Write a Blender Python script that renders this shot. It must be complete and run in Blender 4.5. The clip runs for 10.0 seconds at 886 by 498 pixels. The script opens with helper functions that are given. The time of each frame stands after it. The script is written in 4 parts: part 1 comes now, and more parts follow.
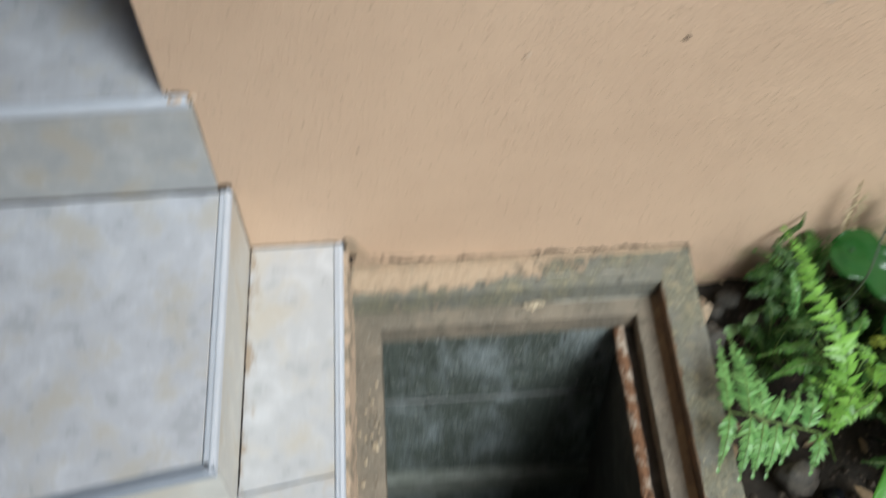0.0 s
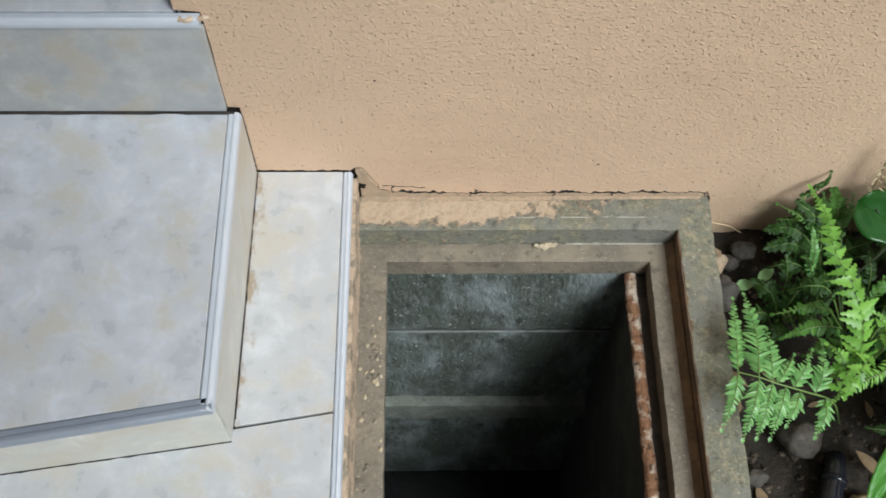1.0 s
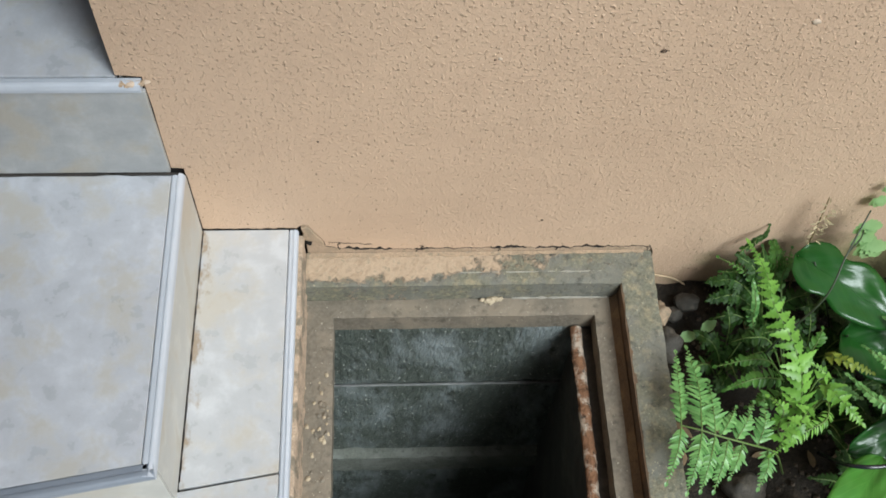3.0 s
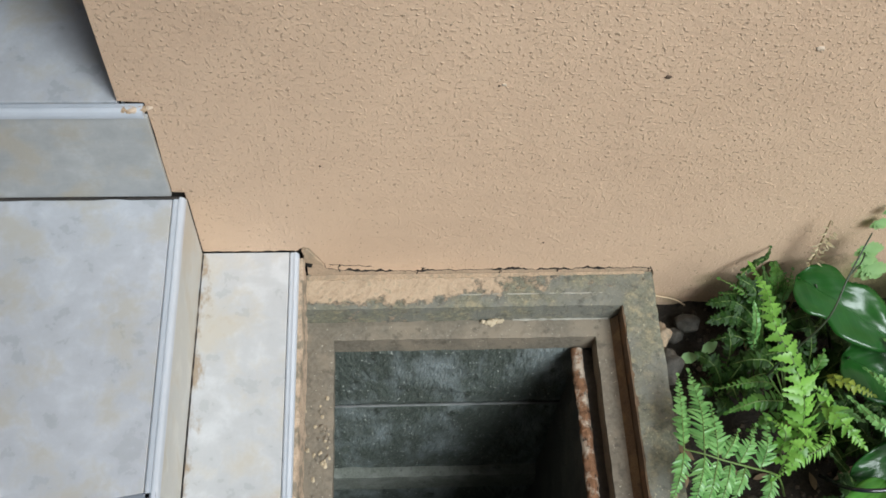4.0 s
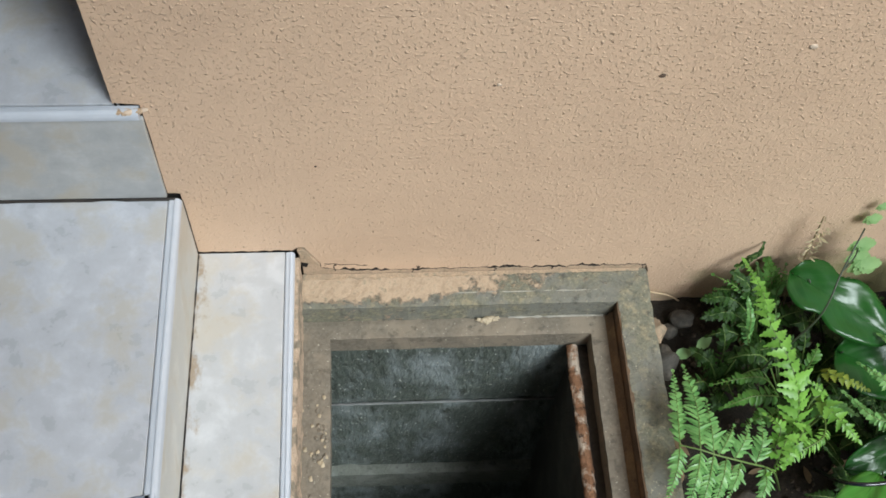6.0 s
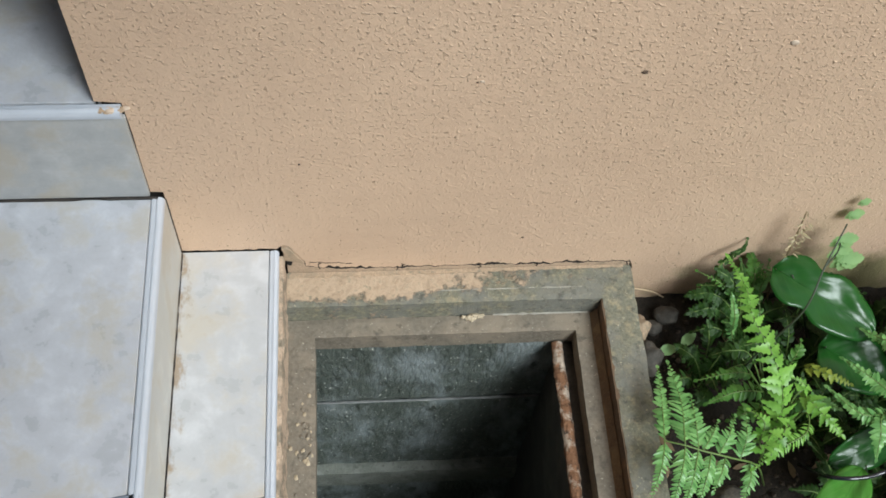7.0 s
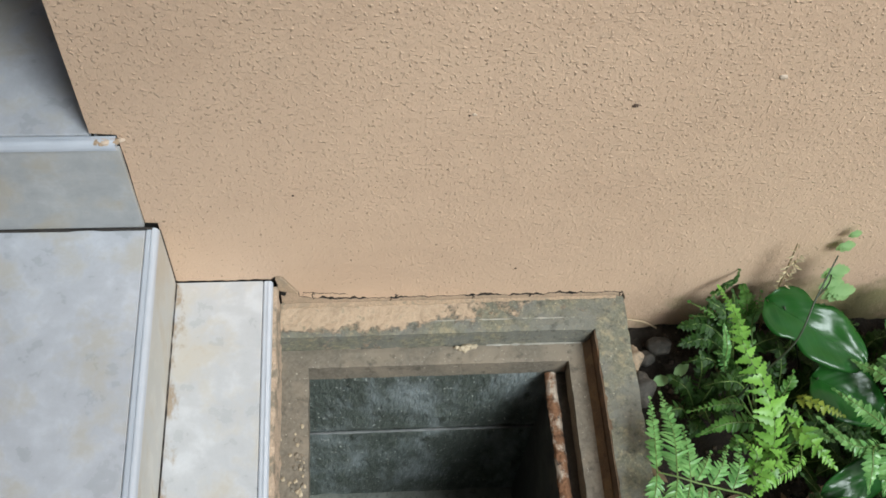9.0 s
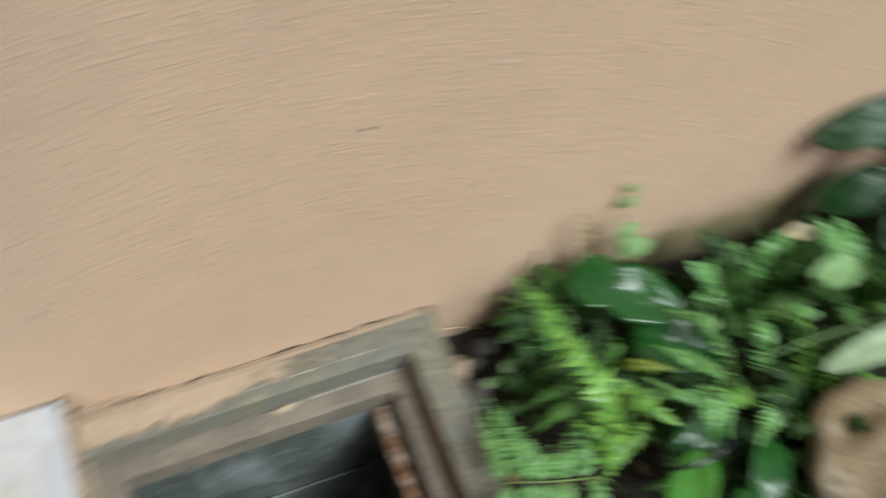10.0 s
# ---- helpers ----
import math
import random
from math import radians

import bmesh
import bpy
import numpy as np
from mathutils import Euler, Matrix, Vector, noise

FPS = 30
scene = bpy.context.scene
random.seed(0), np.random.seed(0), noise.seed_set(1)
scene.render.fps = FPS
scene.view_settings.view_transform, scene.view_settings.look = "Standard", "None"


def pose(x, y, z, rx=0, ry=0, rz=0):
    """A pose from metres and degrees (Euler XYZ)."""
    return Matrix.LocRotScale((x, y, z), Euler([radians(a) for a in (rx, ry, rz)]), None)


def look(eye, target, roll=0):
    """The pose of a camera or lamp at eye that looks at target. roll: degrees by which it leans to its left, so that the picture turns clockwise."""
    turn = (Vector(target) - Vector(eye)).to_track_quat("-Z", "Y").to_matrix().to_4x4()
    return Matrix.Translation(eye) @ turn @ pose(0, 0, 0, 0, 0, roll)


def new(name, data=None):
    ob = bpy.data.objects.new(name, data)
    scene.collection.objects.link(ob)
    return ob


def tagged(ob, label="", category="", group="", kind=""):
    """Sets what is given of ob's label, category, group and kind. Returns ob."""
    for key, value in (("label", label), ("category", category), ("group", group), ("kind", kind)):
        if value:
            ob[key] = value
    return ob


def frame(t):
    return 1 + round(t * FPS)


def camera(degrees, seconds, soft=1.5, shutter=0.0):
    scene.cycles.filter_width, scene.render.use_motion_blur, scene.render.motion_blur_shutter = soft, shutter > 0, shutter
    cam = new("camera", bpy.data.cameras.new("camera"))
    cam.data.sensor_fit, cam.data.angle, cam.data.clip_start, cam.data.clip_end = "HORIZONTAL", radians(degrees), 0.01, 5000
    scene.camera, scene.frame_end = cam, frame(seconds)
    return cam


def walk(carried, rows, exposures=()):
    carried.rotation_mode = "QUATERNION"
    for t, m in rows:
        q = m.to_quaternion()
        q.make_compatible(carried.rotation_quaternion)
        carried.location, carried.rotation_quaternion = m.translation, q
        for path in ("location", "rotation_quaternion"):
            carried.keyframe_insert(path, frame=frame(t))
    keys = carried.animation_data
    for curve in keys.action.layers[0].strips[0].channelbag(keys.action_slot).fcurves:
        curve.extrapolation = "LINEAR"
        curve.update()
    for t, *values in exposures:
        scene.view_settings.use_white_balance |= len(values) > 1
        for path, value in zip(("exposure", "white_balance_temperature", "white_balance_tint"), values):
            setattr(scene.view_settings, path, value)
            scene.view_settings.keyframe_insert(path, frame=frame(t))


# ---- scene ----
cam = camera(45.0, 10.0, soft=1.6, shutter=0.9)
PATH = [
    (0, (0.139, -1.015, 1.561), (0.175, 0.096, -0.102), -2.0),
    (0.1, (0.143, -0.968, 1.56), (0.16, 0.07, -0.149), -1.5),
    (0.2, (0.144, -0.949, 1.557), (0.16, 0.058, -0.171), -1.2),
    (0.3, (0.133, -0.954, 1.554), (0.182, 0.032, -0.185), -0.4),
    (0.5, (0.127, -0.94, 1.552), (0.183, 0.008, -0.208), 1.4),
    (1, (0.124, -0.93, 1.55), (0.154, 0.013, -0.213), 1.5),
    (1.5, (0.138, -0.919, 1.567), (0.136, 0.054, -0.181), 0.6),
    (2, (0.163, -0.908, 1.565), (0.212, 0.071, -0.178), 1.4),
    (2.5, (0.159, -0.913, 1.569), (0.241, 0.078, -0.167), 3.3),
    (4, (0.13, -0.884, 1.583), (0.253, 0.129, -0.137), 5.3),
    (4.5, (0.15, -0.872, 1.58), (0.271, 0.124, -0.151), 3.9),
    (5, (0.138, -0.881, 1.58), (0.256, 0.113, -0.151), 5.1),
    (6.5, (0.121, -0.878, 1.594), (0.275, 0.126, -0.129), 6.2),
    (7, (0.125, -0.881, 1.589), (0.291, 0.118, -0.136), 6.7),
    (7.5, (0.132, -0.884, 1.585), (0.301, 0.113, -0.14), 6.4),
    (8, (0.133, -0.881, 1.584), (0.303, 0.119, -0.139), 6.5),
    (8.5, (0.137, -0.881, 1.591), (0.304, 0.132, -0.125), 6.5),
    (9, (0.132, -0.882, 1.599), (0.303, 0.162, -0.099), 6.7),
    (9.5, (0.123, -0.876, 1.593), (0.316, 0.172, -0.1), 6.5),
    (9.6, (0.143, -0.882, 1.598), (0.333, 0.177, -0.089), 4.8),
    (9.7, (0.163, -0.873, 1.586), (0.382, 0.186, -0.096), 3.3),
    (9.8, (0.192, -0.861, 1.577), (0.457, 0.187, -0.106), 2.8),
    (9.9, (0.235, -0.831, 1.571), (0.57, 0.192, -0.115), 2.5),
    (10, (0.28, -0.803, 1.564), (0.693, 0.177, -0.13), 2.6),
]
walk(cam, [(t, look(eye, target, roll)) for t, eye, target, roll in PATH])

# ---- world and sun: overcast daylight from the open garden side ----
world = bpy.data.worlds.new("world")
scene.world = world
world.use_nodes = True
wn, wl = world.node_tree.nodes, world.node_tree.links
wn.clear()
sky = wn.new("ShaderNodeTexSky")
sky.sky_type, sky.sun_disc = "NISHITA", False
sky.sun_elevation, sky.sun_rotation = radians(50), radians(146)
sky.air_density, sky.dust_density = 1.0, 4.0
back = wn.new("ShaderNodeBackground")
back.inputs["Strength"].default_value = 0.10
wo = wn.new("ShaderNodeOutputWorld")
wl.new(sky.outputs[0], back.inputs[0])
wl.new(back.outputs[0], wo.inputs[0])
sun_data = bpy.data.lights.new("sun", "SUN")
sun_data.energy, sun_data.angle, sun_data.color = 3.6, radians(25), (0.825, 0.945, 1.0)
sun = new("sun", sun_data)
sun.matrix_world = look((0.47 * 9, -0.70 * 9, 1.0 * 9), (0, 0, 0))
scene.view_settings.exposure = 0.03


# ---- materials ----
def nodes_of(name):
    m = bpy.data.materials.new(name)
    m.use_nodes = True
    return m, m.node_tree.nodes, m.node_tree.links, m.node_tree.nodes["Principled BSDF"]


def noise_node(n, l, scale, detail=6, rough=0.6, stretch=None, distort=0.0):
    co = n.new("ShaderNodeTexCoord")
    t = n.new("ShaderNodeTexNoise")
    t.inputs["Scale"].default_value, t.inputs["Detail"].default_value = scale, detail
    t.inputs["Roughness"].default_value, t.inputs["Distortion"].default_value = rough, distort
    if stretch:
        mp = n.new("ShaderNodeMapping")
        mp.inputs["Scale"].default_value = stretch
        l.new(co.outputs["Object"], mp.inputs[0])
        l.new(mp.outputs[0], t.inputs[0])
    else:
        l.new(co.outputs["Object"], t.inputs[0])
    return t


def ramp(n, l, src, stops):
    r = n.new("ShaderNodeValToRGB")
    r.color_ramp.elements[0].position, r.color_ramp.elements[0].color = stops[0][0], (*stops[0][1], 1)
    r.color_ramp.elements[1].position, r.color_ramp.elements[1].color = stops[-1][0], (*stops[-1][1], 1)
    for p, c in stops[1:-1]:
        e = r.color_ramp.elements.new(p)
        e.color = (*c, 1)
    l.new(src, r.inputs[0])
    return r.outputs[0]


def mixed(n, l, fac, a, b):
    m = n.new("ShaderNodeMix")
    m.data_type = "RGBA"
    l.new(fac, m.inputs[0])
    for sock, v in ((m.inputs[6], a), (m.inputs[7], b)):
        if isinstance(v, tuple):
            sock.default_value = (*v, 1)
        else:
            l.new(v, sock)
    return m.outputs[2]


def add_bump(n, l, bsdf, heights, distance):
    """Chains bumps: heights is a list of (socket, strength)."""
    prev = None
    for sock, strength in heights:
        b = n.new("ShaderNodeBump")
        b.inputs["Strength"].default_value, b.inputs["Distance"].default_value = strength, distance
        l.new(sock, b.inputs["Height"])
        if prev:
            l.new(prev, b.inputs["Normal"])
        prev = b.outputs[0]
    l.new(prev, bsdf.inputs["Normal"])


W0 = (0.0, 0.0, 0.0)
W1 = (1.0, 1.0, 1.0)


def stucco_mat():
    m, n, l, b = nodes_of("peach_stucco")
    big = noise_node(n, l, 2.2, 5)
    mid = noise_node(n, l, 14, 5)
    base = ramp(n, l, big.outputs[0], [(0.3, (0.56, 0.392, 0.272)), (0.55, (0.60, 0.424, 0.296)), (0.75, (0.63, 0.453, 0.318))])
    tone = ramp(n, l, mid.outputs[0], [(0.35, W0), (0.7, (0.6,) * 3)])
    col = mixed(n, l, tone, base, (0.645, 0.462, 0.322))
    speck = noise_node(n, l, 150, 2, 0.5)
    # shade of the small dents put into the colour, over the hole bump below
    pits = ramp(n, l, speck.outputs[0], [(0.30, W1), (0.345, W0)])
    col = mixed(n, l, pits, col, (0.36, 0.25, 0.165))
    # algae along the wall foot beside the garden
    co = n.new("ShaderNodeTexCoord")
    sep = n.new("ShaderNodeSeparateXYZ")
    l.new(co.outputs["Object"], sep.inputs[0])
    low = n.new("ShaderNodeMapRange")
    l.new(sep.outputs[2], low.inputs[0])
    for k, v in zip((1, 2, 3, 4), (-0.02, 0.10, 0.34, -0.3)):
        low.inputs[k].default_value = v
    along = n.new("ShaderNodeMapRange")
    l.new(sep.outputs[0], along.inputs[0])
    for k, v in zip((1, 2, 3, 4), (0.62, 0.95, -0.42, 0.0)):
        along.inputs[k].default_value = v
    total = n.new("ShaderNodeMath")
    l.new(low.outputs[0], total.inputs[0])
    l.new(along.outputs[0], total.inputs[1])
    algae = n.new("ShaderNodeMath")
    l.new(total.outputs[0], algae.inputs[0])
    l.new(mid.outputs[0], algae.inputs[1])
    green = ramp(n, l, algae.outputs[0], [(0.48, W0), (0.85, (0.75,) * 3)])
    col = mixed(n, l, green, col, (0.16, 0.17, 0.06))
    l.new(col, b.inputs["Base Color"])
    b.inputs["Roughness"].default_value = 0.6
    b.inputs["Specular IOR Level"].default_value = 0.4
    patch = noise_node(n, l, 7, 5, 0.65)
    some = ramp(n, l, patch.outputs[0], [(0.36, (0.40,) * 3), (0.62, W1)])
    high = n.new("ShaderNodeMapRange")
    l.new(sep.outputs[2], high.inputs[0])
    for k, v in zip((1, 2, 3, 4), (0.05, 0.60, 0.45, 1.4)):
        high.inputs[k].default_value = v
    rugged = n.new("ShaderNodeMath")
    rugged.operation = "MULTIPLY"
    l.new(some, rugged.inputs[0])
    l.new(high.outputs[0], rugged.inputs[1])
    some = rugged.outputs[0]
    bits = n.new("ShaderNodeMath")
    bits.operation = "MULTIPLY"
    dots = noise_node(n, l, 185, 1, 0.4)
    l.new(ramp(n, l, dots.outputs[0], [(0.58, W0), (0.76, W1)]), bits.inputs[0])
    l.new(some, bits.inputs[1])
    hole = ramp(n, l, speck.outputs[0], [(0.30, W0), (0.38, W1)])
    grit = noise_node(n, l, 190, 3, 0.55)
    wave = noise_node(n, l, 11, 4, 0.55)
    lumps = noise_node(n, l, 78, 3, 0.5)
    add_bump(n, l, b, [(wave.outputs[0], 0.45), (lumps.outputs[0], 0.28), (bits.outputs[0], 0.55), (hole, 0.42), (grit.outputs[0], 0.26)], 0.004)
    return m


def tile_mat(name, light, grey, warm, rough=0.3, stain=None, grime_edge=False):
    m, n, l, b = nodes_of(name)
    cloud = noise_node(n, l, 24, 7, 0.58, None, 0.15)
    fine = noise_node(n, l, 48, 6, 0.72)
    spots = noise_node(n, l, 12, 6, 0.6, None, 0.15)
    col = ramp(n, l, cloud.outputs[0], [(0.31, grey), (0.5, light), (0.64, tuple(min(0.9, c * 1.2) for c in light))])
    warmth = ramp(n, l, spots.outputs[0], [(0.48, W0), (0.62, W1)])
    warm_soft = n.new("ShaderNodeMath")
    warm_soft.operation = "MULTIPLY"
    l.new(warmth, warm_soft.inputs[0])
    warm_soft.inputs[1].default_value = 0.85
    col = mixed(n, l, warm_soft.outputs[0], col, warm)
    fl = ramp(n, l, fine.outputs[0], [(0.3, W0), (0.75, W1)])
    fs = n.new("ShaderNodeMath")
    fs.operation = "MULTIPLY"
    fs.inputs[1].default_value = 0.35
    l.new(fl, fs.inputs[0])
    col = mixed(n, l, fs.outputs[0], col, tuple(c * 0.86 for c in light))
    if stain:
        blot = noise_node(n, l, 8, 8, 0.72)
        bf = ramp(n, l, blot.outputs[0], [(0.60, W0), (0.72, (0.6,) * 3)])
        col = mixed(n, l, bf, col, stain)
    if grime_edge:
        # grime caught along the foot of the riser
        co = n.new("ShaderNodeTexCoord")
        sep = n.new("ShaderNodeSeparateXYZ")
        l.new(co.outputs["Object"], sep.inputs[0])
        near = n.new("ShaderNodeMapRange")
        l.new(sep.outputs[0], near.inputs[0])
        for k, v in zip((1, 2, 3, 4), (-0.152, -0.118, 0.16, -0.15)):
            near.inputs[k].default_value = v
        grime = noise_node(n, l, 34, 6, 0.7, (1.0, 0.6, 1.0))
        gs = n.new("ShaderNodeMath")
        l.new(near.outputs[0], gs.inputs[0])
        l.new(grime.outputs[0], gs.inputs[1])
        gf = ramp(n, l, gs.outputs[0], [(0.56, W0), (0.70, (0.85,) * 3)])
        col = mixed(n, l, gf, col, tuple(c * 0.75 for c in stain))
    l.new(col, b.inputs["Base Color"])
    rr = ramp(n, l, cloud.outputs[0], [(0.3, (rough * 0.8,) * 3), (0.7, (rough * 1.3,) * 3)])
    l.new(rr, b.inputs["Roughness"])
    add_bump(n, l, b, [(cloud.outputs[0], 0.34), (fine.outputs[0], 0.26)], 0.003)
    return m


def plain_mat(name, col, rough=0.5, metal=0.0, var=0.15, scale=40, bump=0.1, dist=0.002):
    m, n, l, b = nodes_of(name)
    t = noise_node(n, l, scale, 5)
    t2 = noise_node(n, l, scale / 6, 4)
    c = ramp(n, l, t.outputs[0], [(0.3, tuple(v * (1 - var) for v in col)), (0.7, tuple(min(1, v * (1 + var)) for v in col))])
    f = ramp(n, l, t2.outputs[0], [(0.4, W0), (0.75, (0.5,) * 3)])
    c = mixed(n, l, f, c, tuple(v * (1 - 1.6 * var) for v in col))
    l.new(c, b.inputs["Base Color"])
    b.inputs["Roughness"].default_value, b.inputs["Metallic"].default_value = rough, metal
    add_bump(n, l, b, [(t.outputs[0], bump)], dist)
    return m


def blotch_mat(name, a, c2, c3, scale=18, rough=0.8, bump=0.6, dist=0.003, thresh=(0.5, 0.6), specks=None, speck_at=0.70, stretch=None):
    """Weathered surface: a with large blotches of c2, smaller ones of c3, and pits."""
    m, n, l, b = nodes_of(name)
    t1 = noise_node(n, l, scale, 7, 0.65, stretch)
    t2 = noise_node(n, l, scale * 3.1, 6, 0.7, stretch)
    t3 = noise_node(n, l, scale * 12, 4, 0.6, stretch)
    grain = ramp(n, l, t3.outputs[0], [(0.3, tuple(v * 0.78 for v in a)), (0.7, tuple(min(1, v * 1.22) for v in a))])
    f1 = ramp(n, l, t1.outputs[0], [(thresh[0], W0), (thresh[1], W1)])
    col = mixed(n, l, f1, grain, c2)
    f2 = ramp(n, l, t2.outputs[0], [(0.56, W0), (0.66, W1)])
    col = mixed(n, l, f2, col, c3)
    if specks:
        t4 = noise_node(n, l, 200, 3, 0.6, stretch)
        f4 = ramp(n, l, t4.outputs[0], [(speck_at, W0), (speck_at + 0.04, W1)])
        col = mixed(n, l, f4, col, specks)
    l.new(col, b.inputs["Base Color"])
    b.inputs["Roughness"].default_value = rough
    add_bump(n, l, b, [(t2.outputs[0], bump * 0.6), (t3.outputs[0], bump)], dist)
    return m


def leaf_mat(name, dark, light, rough=0.4, thin=0.25, scale=30, veins=False):
    m, n, l, b = nodes_of(name)
    t = noise_node(n, l, scale, 5)
    info = n.new("ShaderNodeNewGeometry")
    add = n.new("ShaderNodeMath")
    add.operation = "MULTIPLY_ADD"
    l.new(info.outputs["Random Per Island"], add.inputs[0])
    add.inputs[1].default_value = 0.5
    l.new(t.outputs[0], add.inputs[2])
    col = ramp(n, l, add.outputs[0], [(0.4, dark), (0.95, light)])
    if veins:
        uv = n.new("ShaderNodeUVMap")
        sep = n.new("ShaderNodeSeparateXYZ")
        l.new(uv.outputs[0], sep.inputs[0])
        ab = n.new("ShaderNodeMath")
        ab.operation = "ABSOLUTE"
        l.new(sep.outputs[1], ab.inputs[0])
        k = n.new("ShaderNodeMath")
        k.operation = "MULTIPLY_ADD"
        l.new(ab.outputs[0], k.inputs[0])
        k.inputs[1].default_value = -0.45
        l.new(sep.outputs[0], k.inputs[2])
        s = n.new("ShaderNodeMath")
        s.operation = "MULTIPLY"
        l.new(k.outputs[0], s.inputs[0])
        s.inputs[1].default_value = 52.0
        sn = n.new("ShaderNodeMath")
        sn.operation = "SINE"
        l.new(s.outputs[0], sn.inputs[0])
        vein = ramp(n, l, sn.outputs[0], [(0.90, W0), (1.0, (0.4,) * 3)])
        col = mixed(n, l, vein, col, light)
        add_bump(n, l, b, [(sn.outputs[0], 0.05), (t.outputs[0], 0.10)], 0.0015)
    else:
        add_bump(n, l, b, [(t.outputs[0], 0.2)], 0.001)
    l.new(col, b.inputs["Base Color"])
    b.inputs["Roughness"].default_value = rough
    b.inputs["Specular IOR Level"].default_value = 0.36
    tr = n.new("ShaderNodeBsdfTranslucent")
    l.new(col, tr.inputs[0])
    mx = n.new("ShaderNodeMixShader")
    mx.inputs[0].default_value = thin
    l.new(b.outputs[0], mx.inputs[1])
    l.new(tr.outputs[0], mx.inputs[2])
    l.new(mx.outputs[0], n["Material Output"].inputs[0])
    return m


STUCCO = stucco_mat()
TILE_GREY = tile_mat("blue_grey_stone_tile", (0.49, 0.507, 0.545), (0.42, 0.432, 0.46), (0.46, 0.432, 0.375))
TILE_CREAM = tile_mat("cream_stone_tile", (0.50, 0.508, 0.520), (0.44, 0.448, 0.455), (0.50, 0.46, 0.39), 0.3, (0.42, 0.31, 0.20))
TILE_CREAM_GRIMY = tile_mat("cream_stone_tile_with_grime", (0.50, 0.508, 0.520), (0.44, 0.448, 0.455), (0.50, 0.46, 0.39), 0.3, (0.42, 0.31, 0.20), True)
TILE_RISER = tile_mat("cream_riser_tile", (0.545, 0.54, 0.50), (0.49, 0.485, 0.45), (0.52, 0.48, 0.40), 0.4)
TRIM = plain_mat("white_aluminium_trim", (0.55, 0.59, 0.65), 0.28, 0.1, 0.05, 30, 0.03)
# the front trim's blue-grey reflection is put into its base colour
TRIM_REFLECTING = plain_mat("reflection_grey_aluminium_trim", (0.33, 0.37, 0.43), 0.3, 0.4, 0.06, 30, 0.03)
RISER_GREY = tile_mat("grey_riser_tile", (0.40, 0.41, 0.41), (0.34, 0.35, 0.355), (0.42, 0.38, 0.31), 0.35, (0.40, 0.35, 0.22))
GROUT = plain_mat("dark_joint", (0.035, 0.03, 0.026), 0.9, 0, 0.3)
CRACK_SHADE = plain_mat("black_crack_shade", (0.009, 0.007, 0.006), 0.95, 0, 0.2)
PIT_BROWN = plain_mat("dark_brown_pit", (0.09, 0.06, 0.04), 0.9)
CHIP_PALE = plain_mat("pale_plaster_chip", (0.60, 0.48, 0.37), 0.8)
MORTAR = blotch_mat("peach_mortar", (0.46, 0.335, 0.225), (0.38, 0.29, 0.20), (0.27, 0.235, 0.17), 30, 0.85, 0.7, 0.004)


